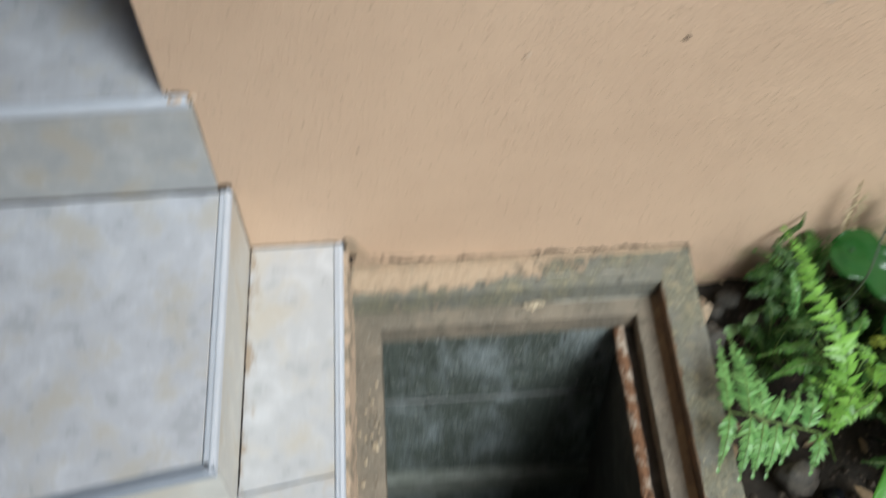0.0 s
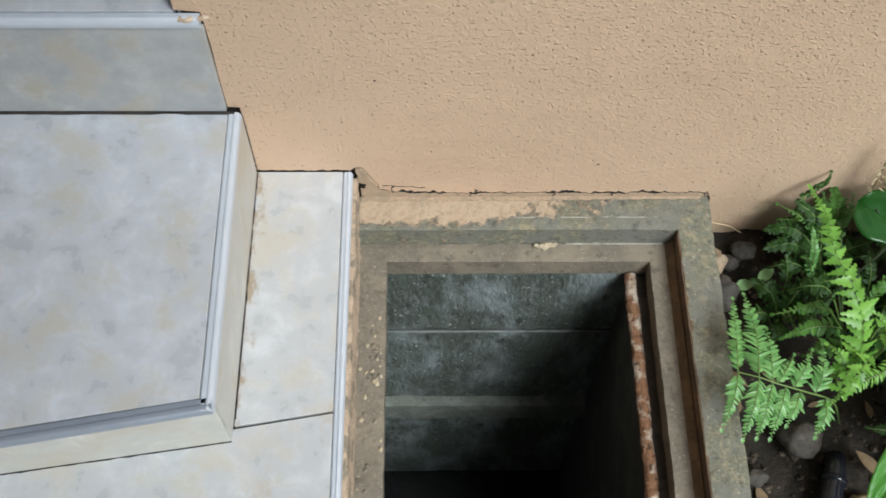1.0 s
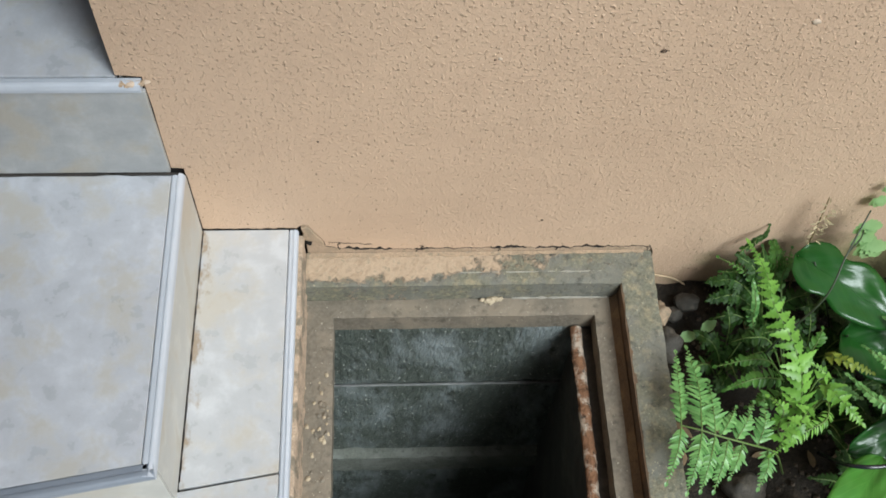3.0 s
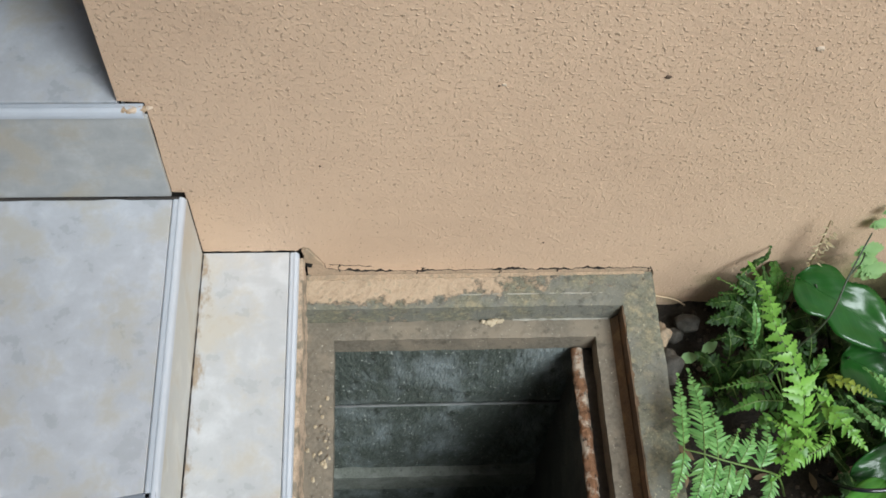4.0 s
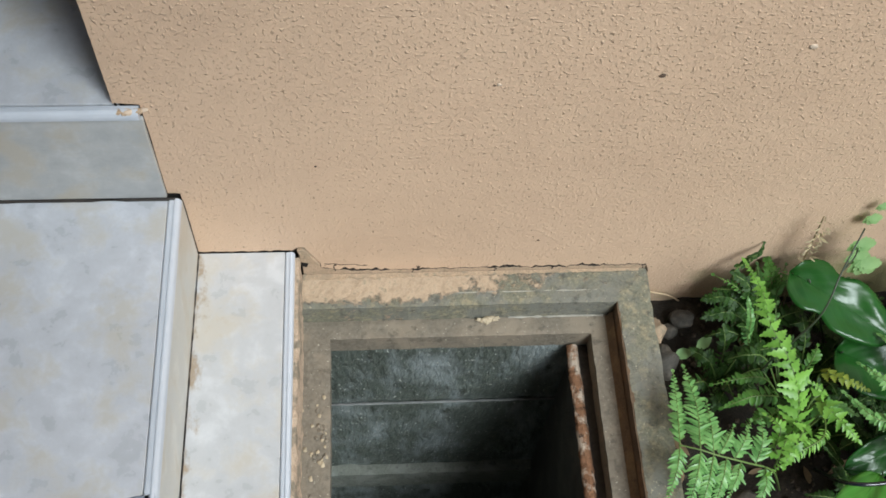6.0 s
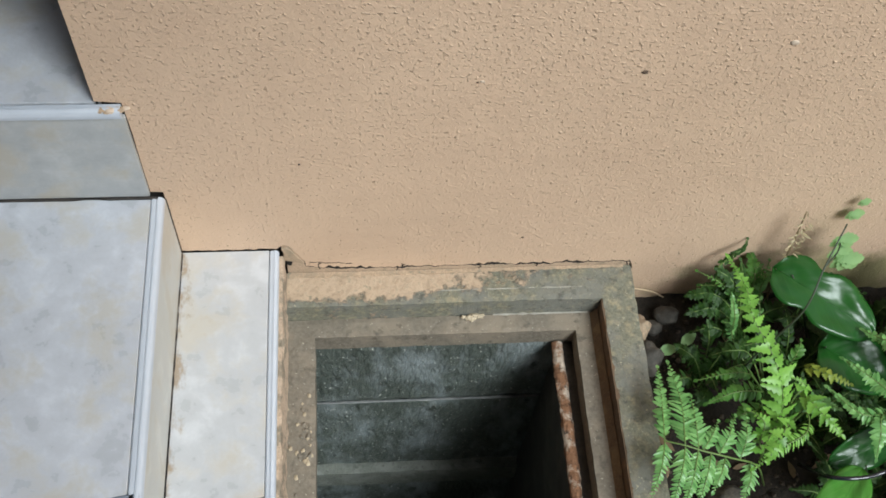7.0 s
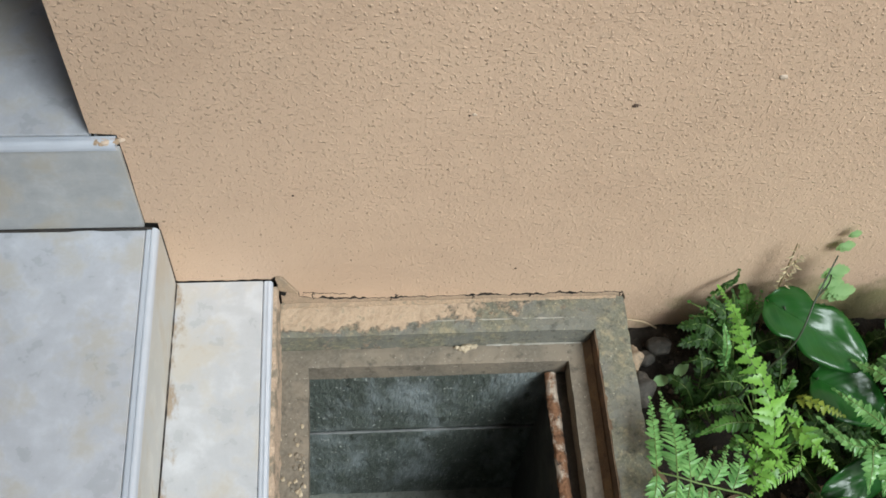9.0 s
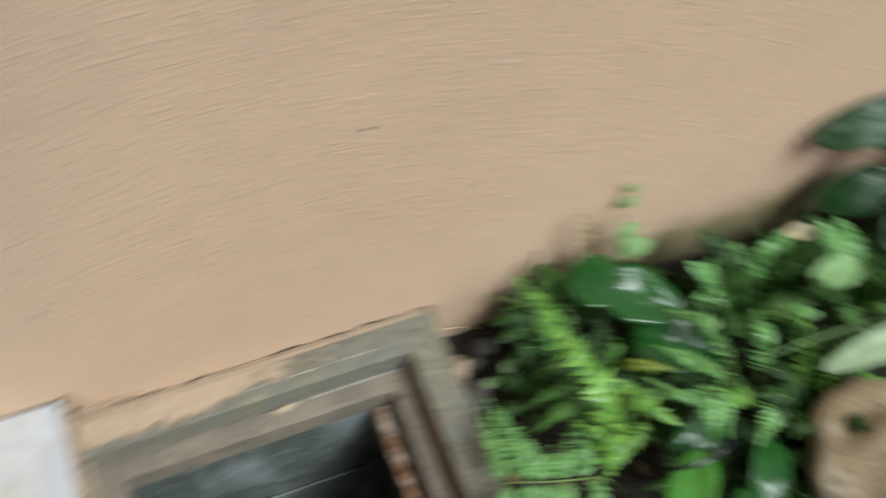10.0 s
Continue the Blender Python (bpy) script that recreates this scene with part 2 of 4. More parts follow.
def rim_mat():
    m, n, l, b = nodes_of("mortared_concrete_rim")
    co = n.new("ShaderNodeTexCoord")
    sep = n.new("ShaderNodeSeparateXYZ")
    l.new(co.outputs["Object"], sep.inputs[0])
    t1 = noise_node(n, l, 26, 8, 0.7)
    t2 = noise_node(n, l, 75, 6, 0.7)
    t3 = noise_node(n, l, 240, 4, 0.6)
    grain = ramp(n, l, t3.outputs[0], [(0.3, (0.125, 0.124, 0.092)), (0.7, (0.21, 0.206, 0.15))])
    moss = ramp(n, l, t2.outputs[0], [(0.48, W0), (0.64, (0.8,) * 3)])
    col = mixed(n, l, moss, grain, (0.32, 0.275, 0.175))
    t5 = noise_node(n, l, 13, 5, 0.65)
    grey = ramp(n, l, t5.outputs[0], [(0.44, W0), (0.56, (0.7,) * 3)])
    col = mixed(n, l, grey, col, (0.175, 0.176, 0.155))
    t6 = noise_node(n, l, 48, 7, 0.72)
    damp = ramp(n, l, t6.outputs[0], [(0.53, W0), (0.65, (0.8,) * 3)])
    col = mixed(n, l, damp, col, (0.075, 0.072, 0.06))
    t7 = noise_node(n, l, 170, 3, 0.6)
    crumbs = ramp(n, l, t7.outputs[0], [(0.65, W0), (0.69, (0.8,) * 3)])
    col = mixed(n, l, crumbs, col, (0.42, 0.37, 0.26))
    # mortar remains, thinning out away from the steps and from the wall
    fx = n.new("ShaderNodeMapRange")
    l.new(sep.outputs[0], fx.inputs[0])
    for k, v in zip((1, 2, 3, 4), (0.18, 0.46, 0.30, -0.10)):
        fx.inputs[k].default_value = v
    fy = n.new("ShaderNodeMapRange")
    l.new(sep.outputs[1], fy.inputs[0])
    for k, v in zip((1, 2, 3, 4), (-0.066, -0.030, -0.40, 0.0)):
        fy.inputs[k].default_value = v
    a1 = n.new("ShaderNodeMath")
    l.new(fx.outputs[0], a1.inputs[0])
    l.new(fy.outputs[0], a1.inputs[1])
    a2 = n.new("ShaderNodeMath")
    l.new(a1.outputs[0], a2.inputs[0])
    l.new(t1.outputs[0], a2.inputs[1])
    a3 = n.new("ShaderNodeMath")
    a3.operation = "MULTIPLY_ADD"
    l.new(t2.outputs[0], a3.inputs[0])
    a3.inputs[1].default_value = 0.35
    l.new(a2.outputs[0], a3.inputs[2])
    mort = ramp(n, l, a3.outputs[0], [(0.66, W0), (0.76, W1)])
    mcol = ramp(n, l, t2.outputs[0], [(0.35, (0.36, 0.27, 0.185)), (0.55, (0.48, 0.36, 0.25)), (0.68, (0.27, 0.235, 0.165))])
    col = mixed(n, l, mort, col, mcol)
    l.new(col, b.inputs["Base Color"])
    b.inputs["Roughness"].default_value = 0.85
    add_bump(n, l, b, [(mort, 0.7), (t2.outputs[0], 0.6), (t3.outputs[0], 0.5)], 0.003)
    return m


RIM = rim_mat()
LEDGE = blotch_mat("brown_stained_concrete", (0.175, 0.15, 0.115), (0.235, 0.195, 0.145), (0.115, 0.098, 0.074), 13, 0.75, 0.5, 0.002, (0.45, 0.6), (0.42, 0.38, 0.3), 0.665)
FOOT = blotch_mat("stained_mortar_foot", (0.50, 0.365, 0.255), (0.44, 0.33, 0.23), (0.31, 0.255, 0.17), 34, 0.85, 0.8, 0.004, (0.5, 0.6))
STRIP = blotch_mat("flaked_peach_mortar", (0.50, 0.375, 0.27), (0.27, 0.225, 0.165), (0.44, 0.33, 0.23), 30, 0.85, 0.8, 0.004, (0.5, 0.56))
RUSTY = blotch_mat("rust_stained_concrete", (0.125, 0.078, 0.045), (0.19, 0.105, 0.052), (0.07, 0.048, 0.032), 20, 0.8, 0.5, 0.002)
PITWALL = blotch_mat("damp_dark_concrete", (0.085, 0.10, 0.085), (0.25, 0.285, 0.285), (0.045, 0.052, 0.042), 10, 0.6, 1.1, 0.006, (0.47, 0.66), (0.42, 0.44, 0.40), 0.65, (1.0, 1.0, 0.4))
RUST = blotch_mat("flaking_rust", (0.25, 0.125, 0.065), (0.52, 0.43, 0.34), (0.035, 0.022, 0.015), 26, 0.9, 1.0, 0.004, (0.50, 0.58))
SOIL = blotch_mat("dark_humus", (0.024, 0.018, 0.012), (0.042, 0.030, 0.019), (0.013, 0.010, 0.007), 20, 0.95, 1.0, 0.008)
STONE = blotch_mat("grey_stone", (0.060, 0.054, 0.045), (0.105, 0.092, 0.074), (0.04, 0.035, 0.03), 25, 0.8, 0.5, 0.004)
TANSTONE = blotch_mat("tan_stone", (0.31, 0.235, 0.14), (0.40, 0.33, 0.225), (0.17, 0.125, 0.075), 9, 0.85, 0.6, 0.006)
PLASTER_IN = plain_mat("interior_plaster", (0.42, 0.42, 0.42), 0.8, 0, 0.1)
BLACKPIPE = plain_mat("black_plastic", (0.012, 0.014, 0.02), 0.15, 0, 0.1)
WATER = plain_mat("black_water", (0.006, 0.007, 0.007), 0.08, 0, 0.1, 8, 0.1)
GLINT = plain_mat("pale_blue_glint", (0.22, 0.30, 0.50), 0.2, 0, 0.05)
FERN_BRIGHT = leaf_mat("bright_fern", (0.09, 0.24, 0.033), (0.22, 0.46, 0.08), 0.36, 0.3, 45)
FERN_LACY = leaf_mat("blue_green_fern", (0.085, 0.245, 0.065), (0.22, 0.45, 0.145), 0.30, 0.25)
# fern green darkened so that the colour itself carries the shade
FERN_SHADE = leaf_mat("shade_painted_fern", (0.014, 0.044, 0.007), (0.036, 0.096, 0.015), 0.55, 0.25)
FERN_MID = leaf_mat("mid_green_fern", (0.040, 0.125, 0.020), (0.105, 0.255, 0.050), 0.42, 0.25)
FERN_GOLD = leaf_mat("yellowing_fern", (0.16, 0.24, 0.03), (0.30, 0.38, 0.06), 0.45, 0.3)
BROAD = leaf_mat("glossy_dark_leaf", (0.009, 0.062, 0.010), (0.022, 0.105, 0.018), 0.24, 0.12, 14, True)
BROAD_DEEP = leaf_mat("deep_green_leaf", (0.007, 0.036, 0.006), (0.014, 0.06, 0.012), 0.45, 0.12, 14, True)
BROAD_LIGHT = leaf_mat("bright_broad_leaf", (0.05, 0.20, 0.025), (0.10, 0.30, 0.05), 0.25, 0.2, 14, True)
VINE_LEAF = leaf_mat("pale_vine_leaf", (0.22, 0.42, 0.15), (0.34, 0.54, 0.24), 0.5, 0.35)
PALE_LEAF = leaf_mat("pale_blade_leaf", (0.28, 0.42, 0.22), (0.40, 0.52, 0.32), 0.4, 0.25, 12, True)
DEAD = leaf_mat("dead_leaf", (0.10, 0.065, 0.035), (0.30, 0.21, 0.12), 0.7, 0.15)
BEIGE = leaf_mat("beige_dry_leaf", (0.34, 0.28, 0.15), (0.52, 0.44, 0.28), 0.6, 0.2)
STEM = plain_mat("green_stem", (0.12, 0.20, 0.05), 0.5, 0, 0.15)
STEM_DARK = plain_mat("dark_stem", (0.030, 0.045, 0.022), 0.45, 0, 0.2)
TWIG = plain_mat("dry_twig", (0.25, 0.19, 0.10), 0.8, 0, 0.25)


# ---- builders ----
def thing(name, label, category, group="", kind="", at=(0, 0, 0)):
    ob = new(name)
    ob.location = at
    return tagged(ob, label, category, group, kind)


def mesh_ob(name, bm, mat, smooth=False):
    me = bpy.data.meshes.new(name)
    bmesh.ops.recalc_face_normals(bm, faces=bm.faces)
    bm.to_mesh(me)
    bm.free()
    me.materials.append(mat)
    if smooth:
        for p in me.polygons:
            p.use_smooth = True
    return new(name, me)


def part(name, bm, mat, parent, label="", smooth=False):
    ob = mesh_ob(name, bm, mat, smooth)
    ob.parent = parent
    ob.matrix_parent_inverse = parent.matrix_basis.inverted()
    if label:
        tagged(ob, label)
    return ob


def struct(name, bm, mat, label, category, smooth=False):
    return tagged(mesh_ob(name, bm, mat, smooth), label, category, kind="structure")


def prism(pts, lo, hi, axis="z", bevel=0.0, bm=None):
    """A polygon pushed from lo to hi along an axis: pts are (x, y) for z, (x, z) for y."""
    bm = bm or bmesh.new()

    def at(p, h):
        return (p[0], p[1], h) if axis == "z" else (p[0], h, p[1])
    a = [bm.verts.new(at(p, lo)) for p in pts]
    b = [bm.verts.new(at(p, hi)) for p in pts]
    bm.faces.new(a[::-1])
    bm.faces.new(b)
    k = len(pts)
    for i in range(k):
        bm.faces.new((a[i], a[(i + 1) % k], b[(i + 1) % k], b[i]))
    if bevel:
        bmesh.ops.recalc_face_normals(bm, faces=bm.faces)
        bmesh.ops.bevel(bm, geom=list(bm.edges), offset=bevel, segments=2, profile=0.6, affect="EDGES")
    return bm


def block(x0, x1, y0, y1, z0, z1, bevel=0.0):
    return prism([(x0, y0), (x1, y0), (x1, y1), (x0, y1)], z0, z1, "z", bevel)


def rough_block(x0, x1, y0, y1, z0, z1, step=0.012, amp=0.0015, seed=0.0, freq=38):
    """A cast block with uneven faces and worn edges."""
    bm = bmesh.new()
    dims = ((x0, x1), (y0, y1), (z0, z1))
    cnt = [max(1, round((b - a) / step)) for a, b in dims]
    vs = {}

    def v(i, j, k):
        key = (i, j, k)
        if key not in vs:
            vs[key] = bm.verts.new([a + (b - a) * t / c for (a, b), t, c in zip(dims, key, cnt)])
        return vs[key]
    for ax in range(3):
        p, q = [d for d in range(3) if d != ax]
        for side in (0, cnt[ax]):
            for i in range(cnt[p]):
                for j in range(cnt[q]):
                    ks = []
                    for di, dj in ((0, 0), (1, 0), (1, 1), (0, 1)):
                        key = [0, 0, 0]
                        key[ax], key[p], key[q] = side, i + di, j + dj
                        ks.append(v(*key))
                    bm.faces.new(ks)
    for key, w in vs.items():
        edge = sum(1 for t, c in zip(key, cnt) if t in (0, c))
        co = w.co * freq + Vector((seed, seed * 1.7, seed * 0.6))
        d = noise.noise_vector(co) + 0.5 * noise.noise_vector(co * 2.7)
        push = d * amp
        if edge >= 2:
            mid = Vector([(a + b) / 2 for a, b in dims])
            for ax in range(3):
                if key[ax] in (0, cnt[ax]):
                    wear = amp * (0.5 + 1.1 * max(0, d[(ax + 1) % 3]))
                    push[ax] += wear if w.co[ax] < mid[ax] else -wear
        w.co += push
    return bm


def rough_frame(x0, x1, y0, y1, ix0, ix1, iy0, iy1, z0, z1, step=0.009, amp=0.0015, seed=0.0, freq=38):
    """A cast frame with one opening (ix0..ix1, iy0..iy1), uneven and worn at the edges."""
    def cuts(a, b, c, d):
        out = [a]
        for p, q in ((a, b), (b, c), (c, d)):
            if q - p > 1e-6:
                k = max(1, round((q - p) / step))
                out += [p + (q - p) * i / k for i in range(1, k + 1)]
        return out
    gx, gy = cuts(x0, ix0, ix1, x1), cuts(y0, iy0, iy1, y1)
    solid = {(i, j): not (ix0 <= (gx[i] + gx[i + 1]) / 2 <= ix1 and iy0 <= (gy[j] + gy[j + 1]) / 2 <= iy1) for i in range(len(gx) - 1) for j in range(len(gy) - 1)}
    bm = bmesh.new()
    vs = {}

    def v(i, j, k):
        if (i, j, k) not in vs:
            c = Vector((gx[i], gy[j], z1 if k else z0))
            edge = sum(1 for di in (-1, 0) for dj in (-1, 0) if not solid.get((i + di, j + dj)))
            q = c * freq + Vector((seed, seed * 1.7, seed * 0.6))
            d = (noise.noise_vector(q) + 0.5 * noise.noise_vector(q * 2.7)) * amp
            if k and edge:
                d.z -= amp * (0.4 + 1.5 * max(0, noise.noise(q * 1.9)))
            vs[i, j, k] = bm.verts.new(c + d)
        return vs[i, j, k]
    for (i, j), full in solid.items():
        if not full:
            continue
        bm.faces.new((v(i, j, 1), v(i + 1, j, 1), v(i + 1, j + 1, 1), v(i, j + 1, 1)))
        bm.faces.new((v(i, j, 0), v(i, j + 1, 0), v(i + 1, j + 1, 0), v(i + 1, j, 0)))
        for (di, dj), (p, q) in (((-1, 0), ((0, 0), (0, 1))), ((1, 0), ((1, 1), (1, 0))), ((0, -1), ((1, 0), (0, 0))), ((0, 1), ((0, 1), (1, 1)))):
            if not solid.get((i + di, j + dj)):
                bm.faces.new((v(i + p[0], j + p[1], 0), v(i + q[0], j + q[1], 0), v(i + q[0], j + q[1], 1), v(i + p[0], j + p[1], 1)))
    return bm


def tube(points, radius, sides=8, bm=None, rough=0.0):
    """A tube along points; radius may be a number or one for each point."""
    bm = bm or bmesh.new()
    pts = [Vector(p) for p in points]
    rings = []
    for i, p in enumerate(pts):
        t = (pts[min(i + 1, len(pts) - 1)] - pts[max(i - 1, 0)]).normalized()
        u = t.orthogonal().normalized() if i == 0 else (u - t * u.dot(t)).normalized()
        w = t.cross(u)
        r = radius[i] if isinstance(radius, (list, tuple)) else radius
        ring = []
        for k in range(sides):
            a = 2 * math.pi * k / sides
            rr = r * (1 + rough * noise.noise(p * 60 + Vector((k, 0, i * 0.3))))
            ring.append(bm.verts.new(p + (u * math.cos(a) + w * math.sin(a)) * rr))
        rings.append(ring)
    for a, b in zip(rings, rings[1:]):
        for k in range(sides):
            bm.faces.new((a[k], a[(k + 1) % sides], b[(k + 1) % sides], b[k]))
    bm.faces.new(rings[0][::-1])
    bm.faces.new(rings[-1])
    return bm


def arc(points, steps=14):
    """A smooth curve through points (Catmull-Rom)."""
    ps = [Vector(p) for p in points]
    ps = [ps[0] * 2 - ps[1]] + ps + [ps[-1] * 2 - ps[-2]]
    out = []
    for i in range(1, len(ps) - 2):
        a, b, c, d = ps[i - 1:i + 3]
        for s in range(steps):
            t = s / steps
            out.append(0.5 * (2 * b + (c - a) * t + (2 * a - 5 * b + 4 * c - d) * t * t + (3 * b - a - 3 * c + d) * t ** 3))
    return out + [ps[-2].copy()]


def boulder(centre, size, seed, detail=3, amp=0.22):
    bm = bmesh.new()
    bmesh.ops.create_icosphere(bm, subdivisions=detail, radius=1.0)
    for v in bm.verts:
        d = 1 + amp * noise.noise(v.co * 1.3 + Vector((seed, 0, 0))) + amp * 0.35 * noise.noise(v.co * 3.7 + Vector((0, seed, 0)))
        v.co = Vector(centre) + Vector([c * s * d for c, s in zip(v.co, size)])
    return bm


# ---- the house wall ----
rng = random.Random(11)
outline = [(-0.204, 3.19), (-0.204, 0.470), (-0.170, 0.466), (-0.1685, 0.40), (-0.1695, 0.33), (-0.1695, 0.2565), (-0.1515, 0.2550), (-0.1505, 0.20), (-0.1515, 0.14), (-0.151, 0.0835)]
x = -0.14
while x < 0.004:
    outline.append((x, 0.0818 + rng.uniform(-0.0012, 0.0022)))
    x += 0.007
outline += [(0.006, 0.088), (0.012, 0.093), (0.020, 0.090), (0.028, 0.072), (0.036, 0.056), (0.0435, 0.038)]
# cracked lower edge over the hatch: stucco above the line, a mortar foot below it
foot, void = [], []
x = 0.014
while x < 0.60:
    line = 0.0095 + 0.0045 * noise.noise(Vector((x * 26, 3.1, 0))) + 0.0045 * noise.noise(Vector((x * 75, 1.2, 0))) + 0.0038 * noise.noise(Vector((x * 190, 6.2, 0))) + 0.012 * max(0.0, 1 - (x - 0.046) / 0.06)
    gap = max(0.0007, 0.0027 + min(0.0065, 0.030 * max(0.0, noise.noise(Vector((x * 20, 8.4, 0))) - 0.03)) * max(0.1, 0.7 + 1.1 * noise.noise(Vector((x * 130, 2.2, 0)))) + 0.0020 * noise.noise(Vector((x * 160, 4.4, 0))))
    top = line + gap if x > 0.044 else 0.046 - 0.25 * (x - 0.014)
    if 0.021 < x <= 0.044:
        line = top - 0.004
    if x > 0.044:
        outline.append((x, top))
    foot.append((x, line))
    void.append((x, top + 0.0004))
    x += 0.0034
outline += [(0.606, -0.01), (0.612, -0.30), (7.0, -0.30), (7.0, 3.19)]
struct("wall_north", prism(outline, 0.0, 0.012, "y"), STUCCO, "peach textured stucco house wall with cracked lower edge", "wall")
struct("wall_core", block(-0.200, 7.0, 0.014, 0.30, -0.5, 3.0), GROUT, "dark masonry core behind the stucco", "wall")
struct("trim_wall_foot", prism(foot + [(foot[-1][0], -0.003), (foot[0][0], -0.003)], 0.0, 0.010, "y"), FOOT, "cracked mortar foot under the stucco", "mortar")
# black strip just behind the stucco face paints the shade inside the crack
struct("trim_crack_shade", prism(void + [(vx, vz - 0.0004) for vx, vz in foot[::-1]], 0.0004, 0.004, "y"), CRACK_SHADE, "black strip painted as shade in the wall-foot crack", "crack")
# plaster chunk left standing beside the tread nosing
chunk = prism([(0.0075, 0.050), (0.016, 0.045), (0.028, 0.041), (0.0435, 0.034), (0.037, 0.050), (0.030, 0.063), (0.024, 0.078), (0.017, 0.088), (0.0075, 0.084), (0.011, 0.068)], -0.003, 0.010, "y", 0.0018)
struct("trim_plaster", chunk, MORTAR, "broken brown plaster scrap at the wall foot", "plaster")

# doorway at the head of the steps, closed off plainly
struct("wall_doorway_side", block(-0.2035, -0.2015, 0.0125, 1.2, 0.4, 3.0), PLASTER_IN, "plain doorway reveal", "wall")
struct("wall_doorway_back", block(-1.5, -0.2, 1.2, 1.3, 0.3, 3.0), PLASTER_IN, "plain wall at the back of the doorway", "wall")
struct("wall_west", block(-3.0, -1.35, 0.0, 0.3, -0.3, 3.0), STUCCO, "peach stucco wall beyond the doorway", "wall")
struct("wall_doorway_far", block(-1.5, -1.352, 0.302, 1.2, 0.3, 3.0), PLASTER_IN, "plain far side of the doorway", "wall")
struct("ceiling", block(-1.5, -0.2, 0.31, 1.2, 2.5, 2.6), PLASTER_IN, "plain doorway ceiling", "ceiling")

# unseen porch ceiling and walls added to block light, open towards the garden
struct("ceiling_light_block", block(-3.0, 0.75, -3.2, -0.002, 3.2, 3.35), PLASTER_IN, "unseen porch ceiling added to block the sky", "ceiling")
struct("wall_light_block_west", block(-3.1, -2.95, -3.2, -0.002, -0.3, 3.199), PLASTER_IN, "unseen porch end wall added to block light", "wall")
struct("wall_light_block_south", block(-2.949, 0.2, -3.2, -3.05, -0.3, 3.199), PLASTER_IN, "unseen wall behind the viewer, added to block light", "wall")
# hairline crack above the hatch
hair = [(0.050 + 0.0055 * i, -0.0002, 0.036 - 0.0006 * i + 0.005 * noise.noise(Vector((i * 0.5, 2, 0)))) for i in range(14)]
struct("trim_wall_crack", tube(hair, [0.0003 + 0.0007 * max(0, 0.4 + noise.noise(Vector((i * 0.8, 5, 0)))) for i in range(14)], 5), CRACK_SHADE, "fine dark crack in the stucco", "crack")
# short cracks that run from the wall foot into the mortar
for kx, ka, kb in [(0.066, 0.034, 0.012), (0.198, 0.014, 0.000), (0.206, 0.022, 0.010), (0.338, 0.012, 0.001), (0.436, 0.012, 0.003), (0.594, 0.016, 0.000)]:
    line = [(kx + 0.006 * noise.noise(Vector((kx * 90, j * 0.6, 0))), -0.0003, ka + (kb - ka) * j / 8) for j in range(9)]
    struct("trim_wall_crack", tube(line, [0.0004 + 0.0006 * max(0, 0.5 + noise.noise(Vector((j * 0.9, kx * 40, 0)))) for j in range(9)], 5), CRACK_SHADE, "fine dark crack in the stucco", "crack")
# small marks on the stucco
for sx, sz, sr, mm, lab in [(0.510, 0.516, 0.0042, "pit", "dark pit in the stucco"), (0.693, 0.571, 0.006, "chip", "pale chip on the stucco"), (0.297, 0.501, 0.0035, "chip", "pale chip on the stucco"), (0.291, 0.499, 0.002, "pit", "dark pit in the stucco"), (0.40, 0.10, 0.002, "pit", "dark pit in the stucco"), (0.05, 0.32, 0.002, "pit", "dark pit in the stucco")]:
    mark_mat = PIT_BROWN if mm == "pit" else CHIP_PALE
    struct("trim_wall_mark", boulder((sx, -0.0005, sz), (sr, 0.0012, sr * 0.8), sx * 9, 2, 0.5), mark_mat, lab, "wall mark", True)

# ---- the steps ----
SLOPE = 0.145


def front(x):
    return -0.466 + SLOPE * (x + 0.155)


def stair_tile(parent, name, pts, z0, z1, mat, label=""):
    return part(name, prism(pts, z0, z1, "z", 0.0012), mat, parent, label)


steps = thing("staircase", "tiled stone steps with white metal edge trims beside the wall", "stairs")
# cores below the tiles
part("core", block(-1.6, -0.025, -1.5, -0.002, -0.25, 0.069), GROUT, steps, "dark mortar bed")
part("core", prism([(-1.6, front(-1.6) + 0.0225), (-0.165, front(-0.165) + 0.0225), (-0.165, -0.004), (-1.6, -0.004)], 0.070, 0.240), GROUT, steps)
part("core", block(-1.35, -0.206, 0.0, 1.2, 0.24, 0.449), GROUT, steps)
# lower tread
stair_tile(steps, "tread_tile", [(-0.1518, -0.4305), (-0.0115, -0.4075), (-0.0115, -0.0015), (-0.1518, -0.0015)], 0.070, 0.080, TILE_CREAM_GRIMY, "cream stone-look tile with brown stains along the riser")
stair_tile(steps, "tread_tile", [(-0.60, -1.05), (-0.0115, -1.05), (-0.0115, -0.411), (-0.60, -0.5095)], 0.070, 0.080, TILE_CREAM)
stair_tile(steps, "tread_tile", [(-1.20, -1.05), (-0.603, -1.05), (-0.603, -0.510), (-1.20, -0.610)], 0.070, 0.080, TILE_CREAM)
stair_tile(steps, "tread_tile", [(-0.60, -1.5), (-0.0115, -1.5), (-0.0115, -1.053), (-0.60, -1.053)], 0.070, 0.080, TILE_CREAM)
stair_tile(steps, "tread_tile", [(-1.20, -1.5), (-0.603, -1.5), (-0.603, -1.053), (-1.20, -1.053)], 0.070, 0.080, TILE_CREAM)
# platform tread
stair_tile(steps, "platform_tile", [(-0.60, front(-0.60) + 0.008), (-0.1672, front(-0.1672) + 0.0165), (-0.1688, -0.008), (-0.60, -0.008)], 0.241, 0.252, TILE_GREY, "grey cloudy stone-look tile on the platform")
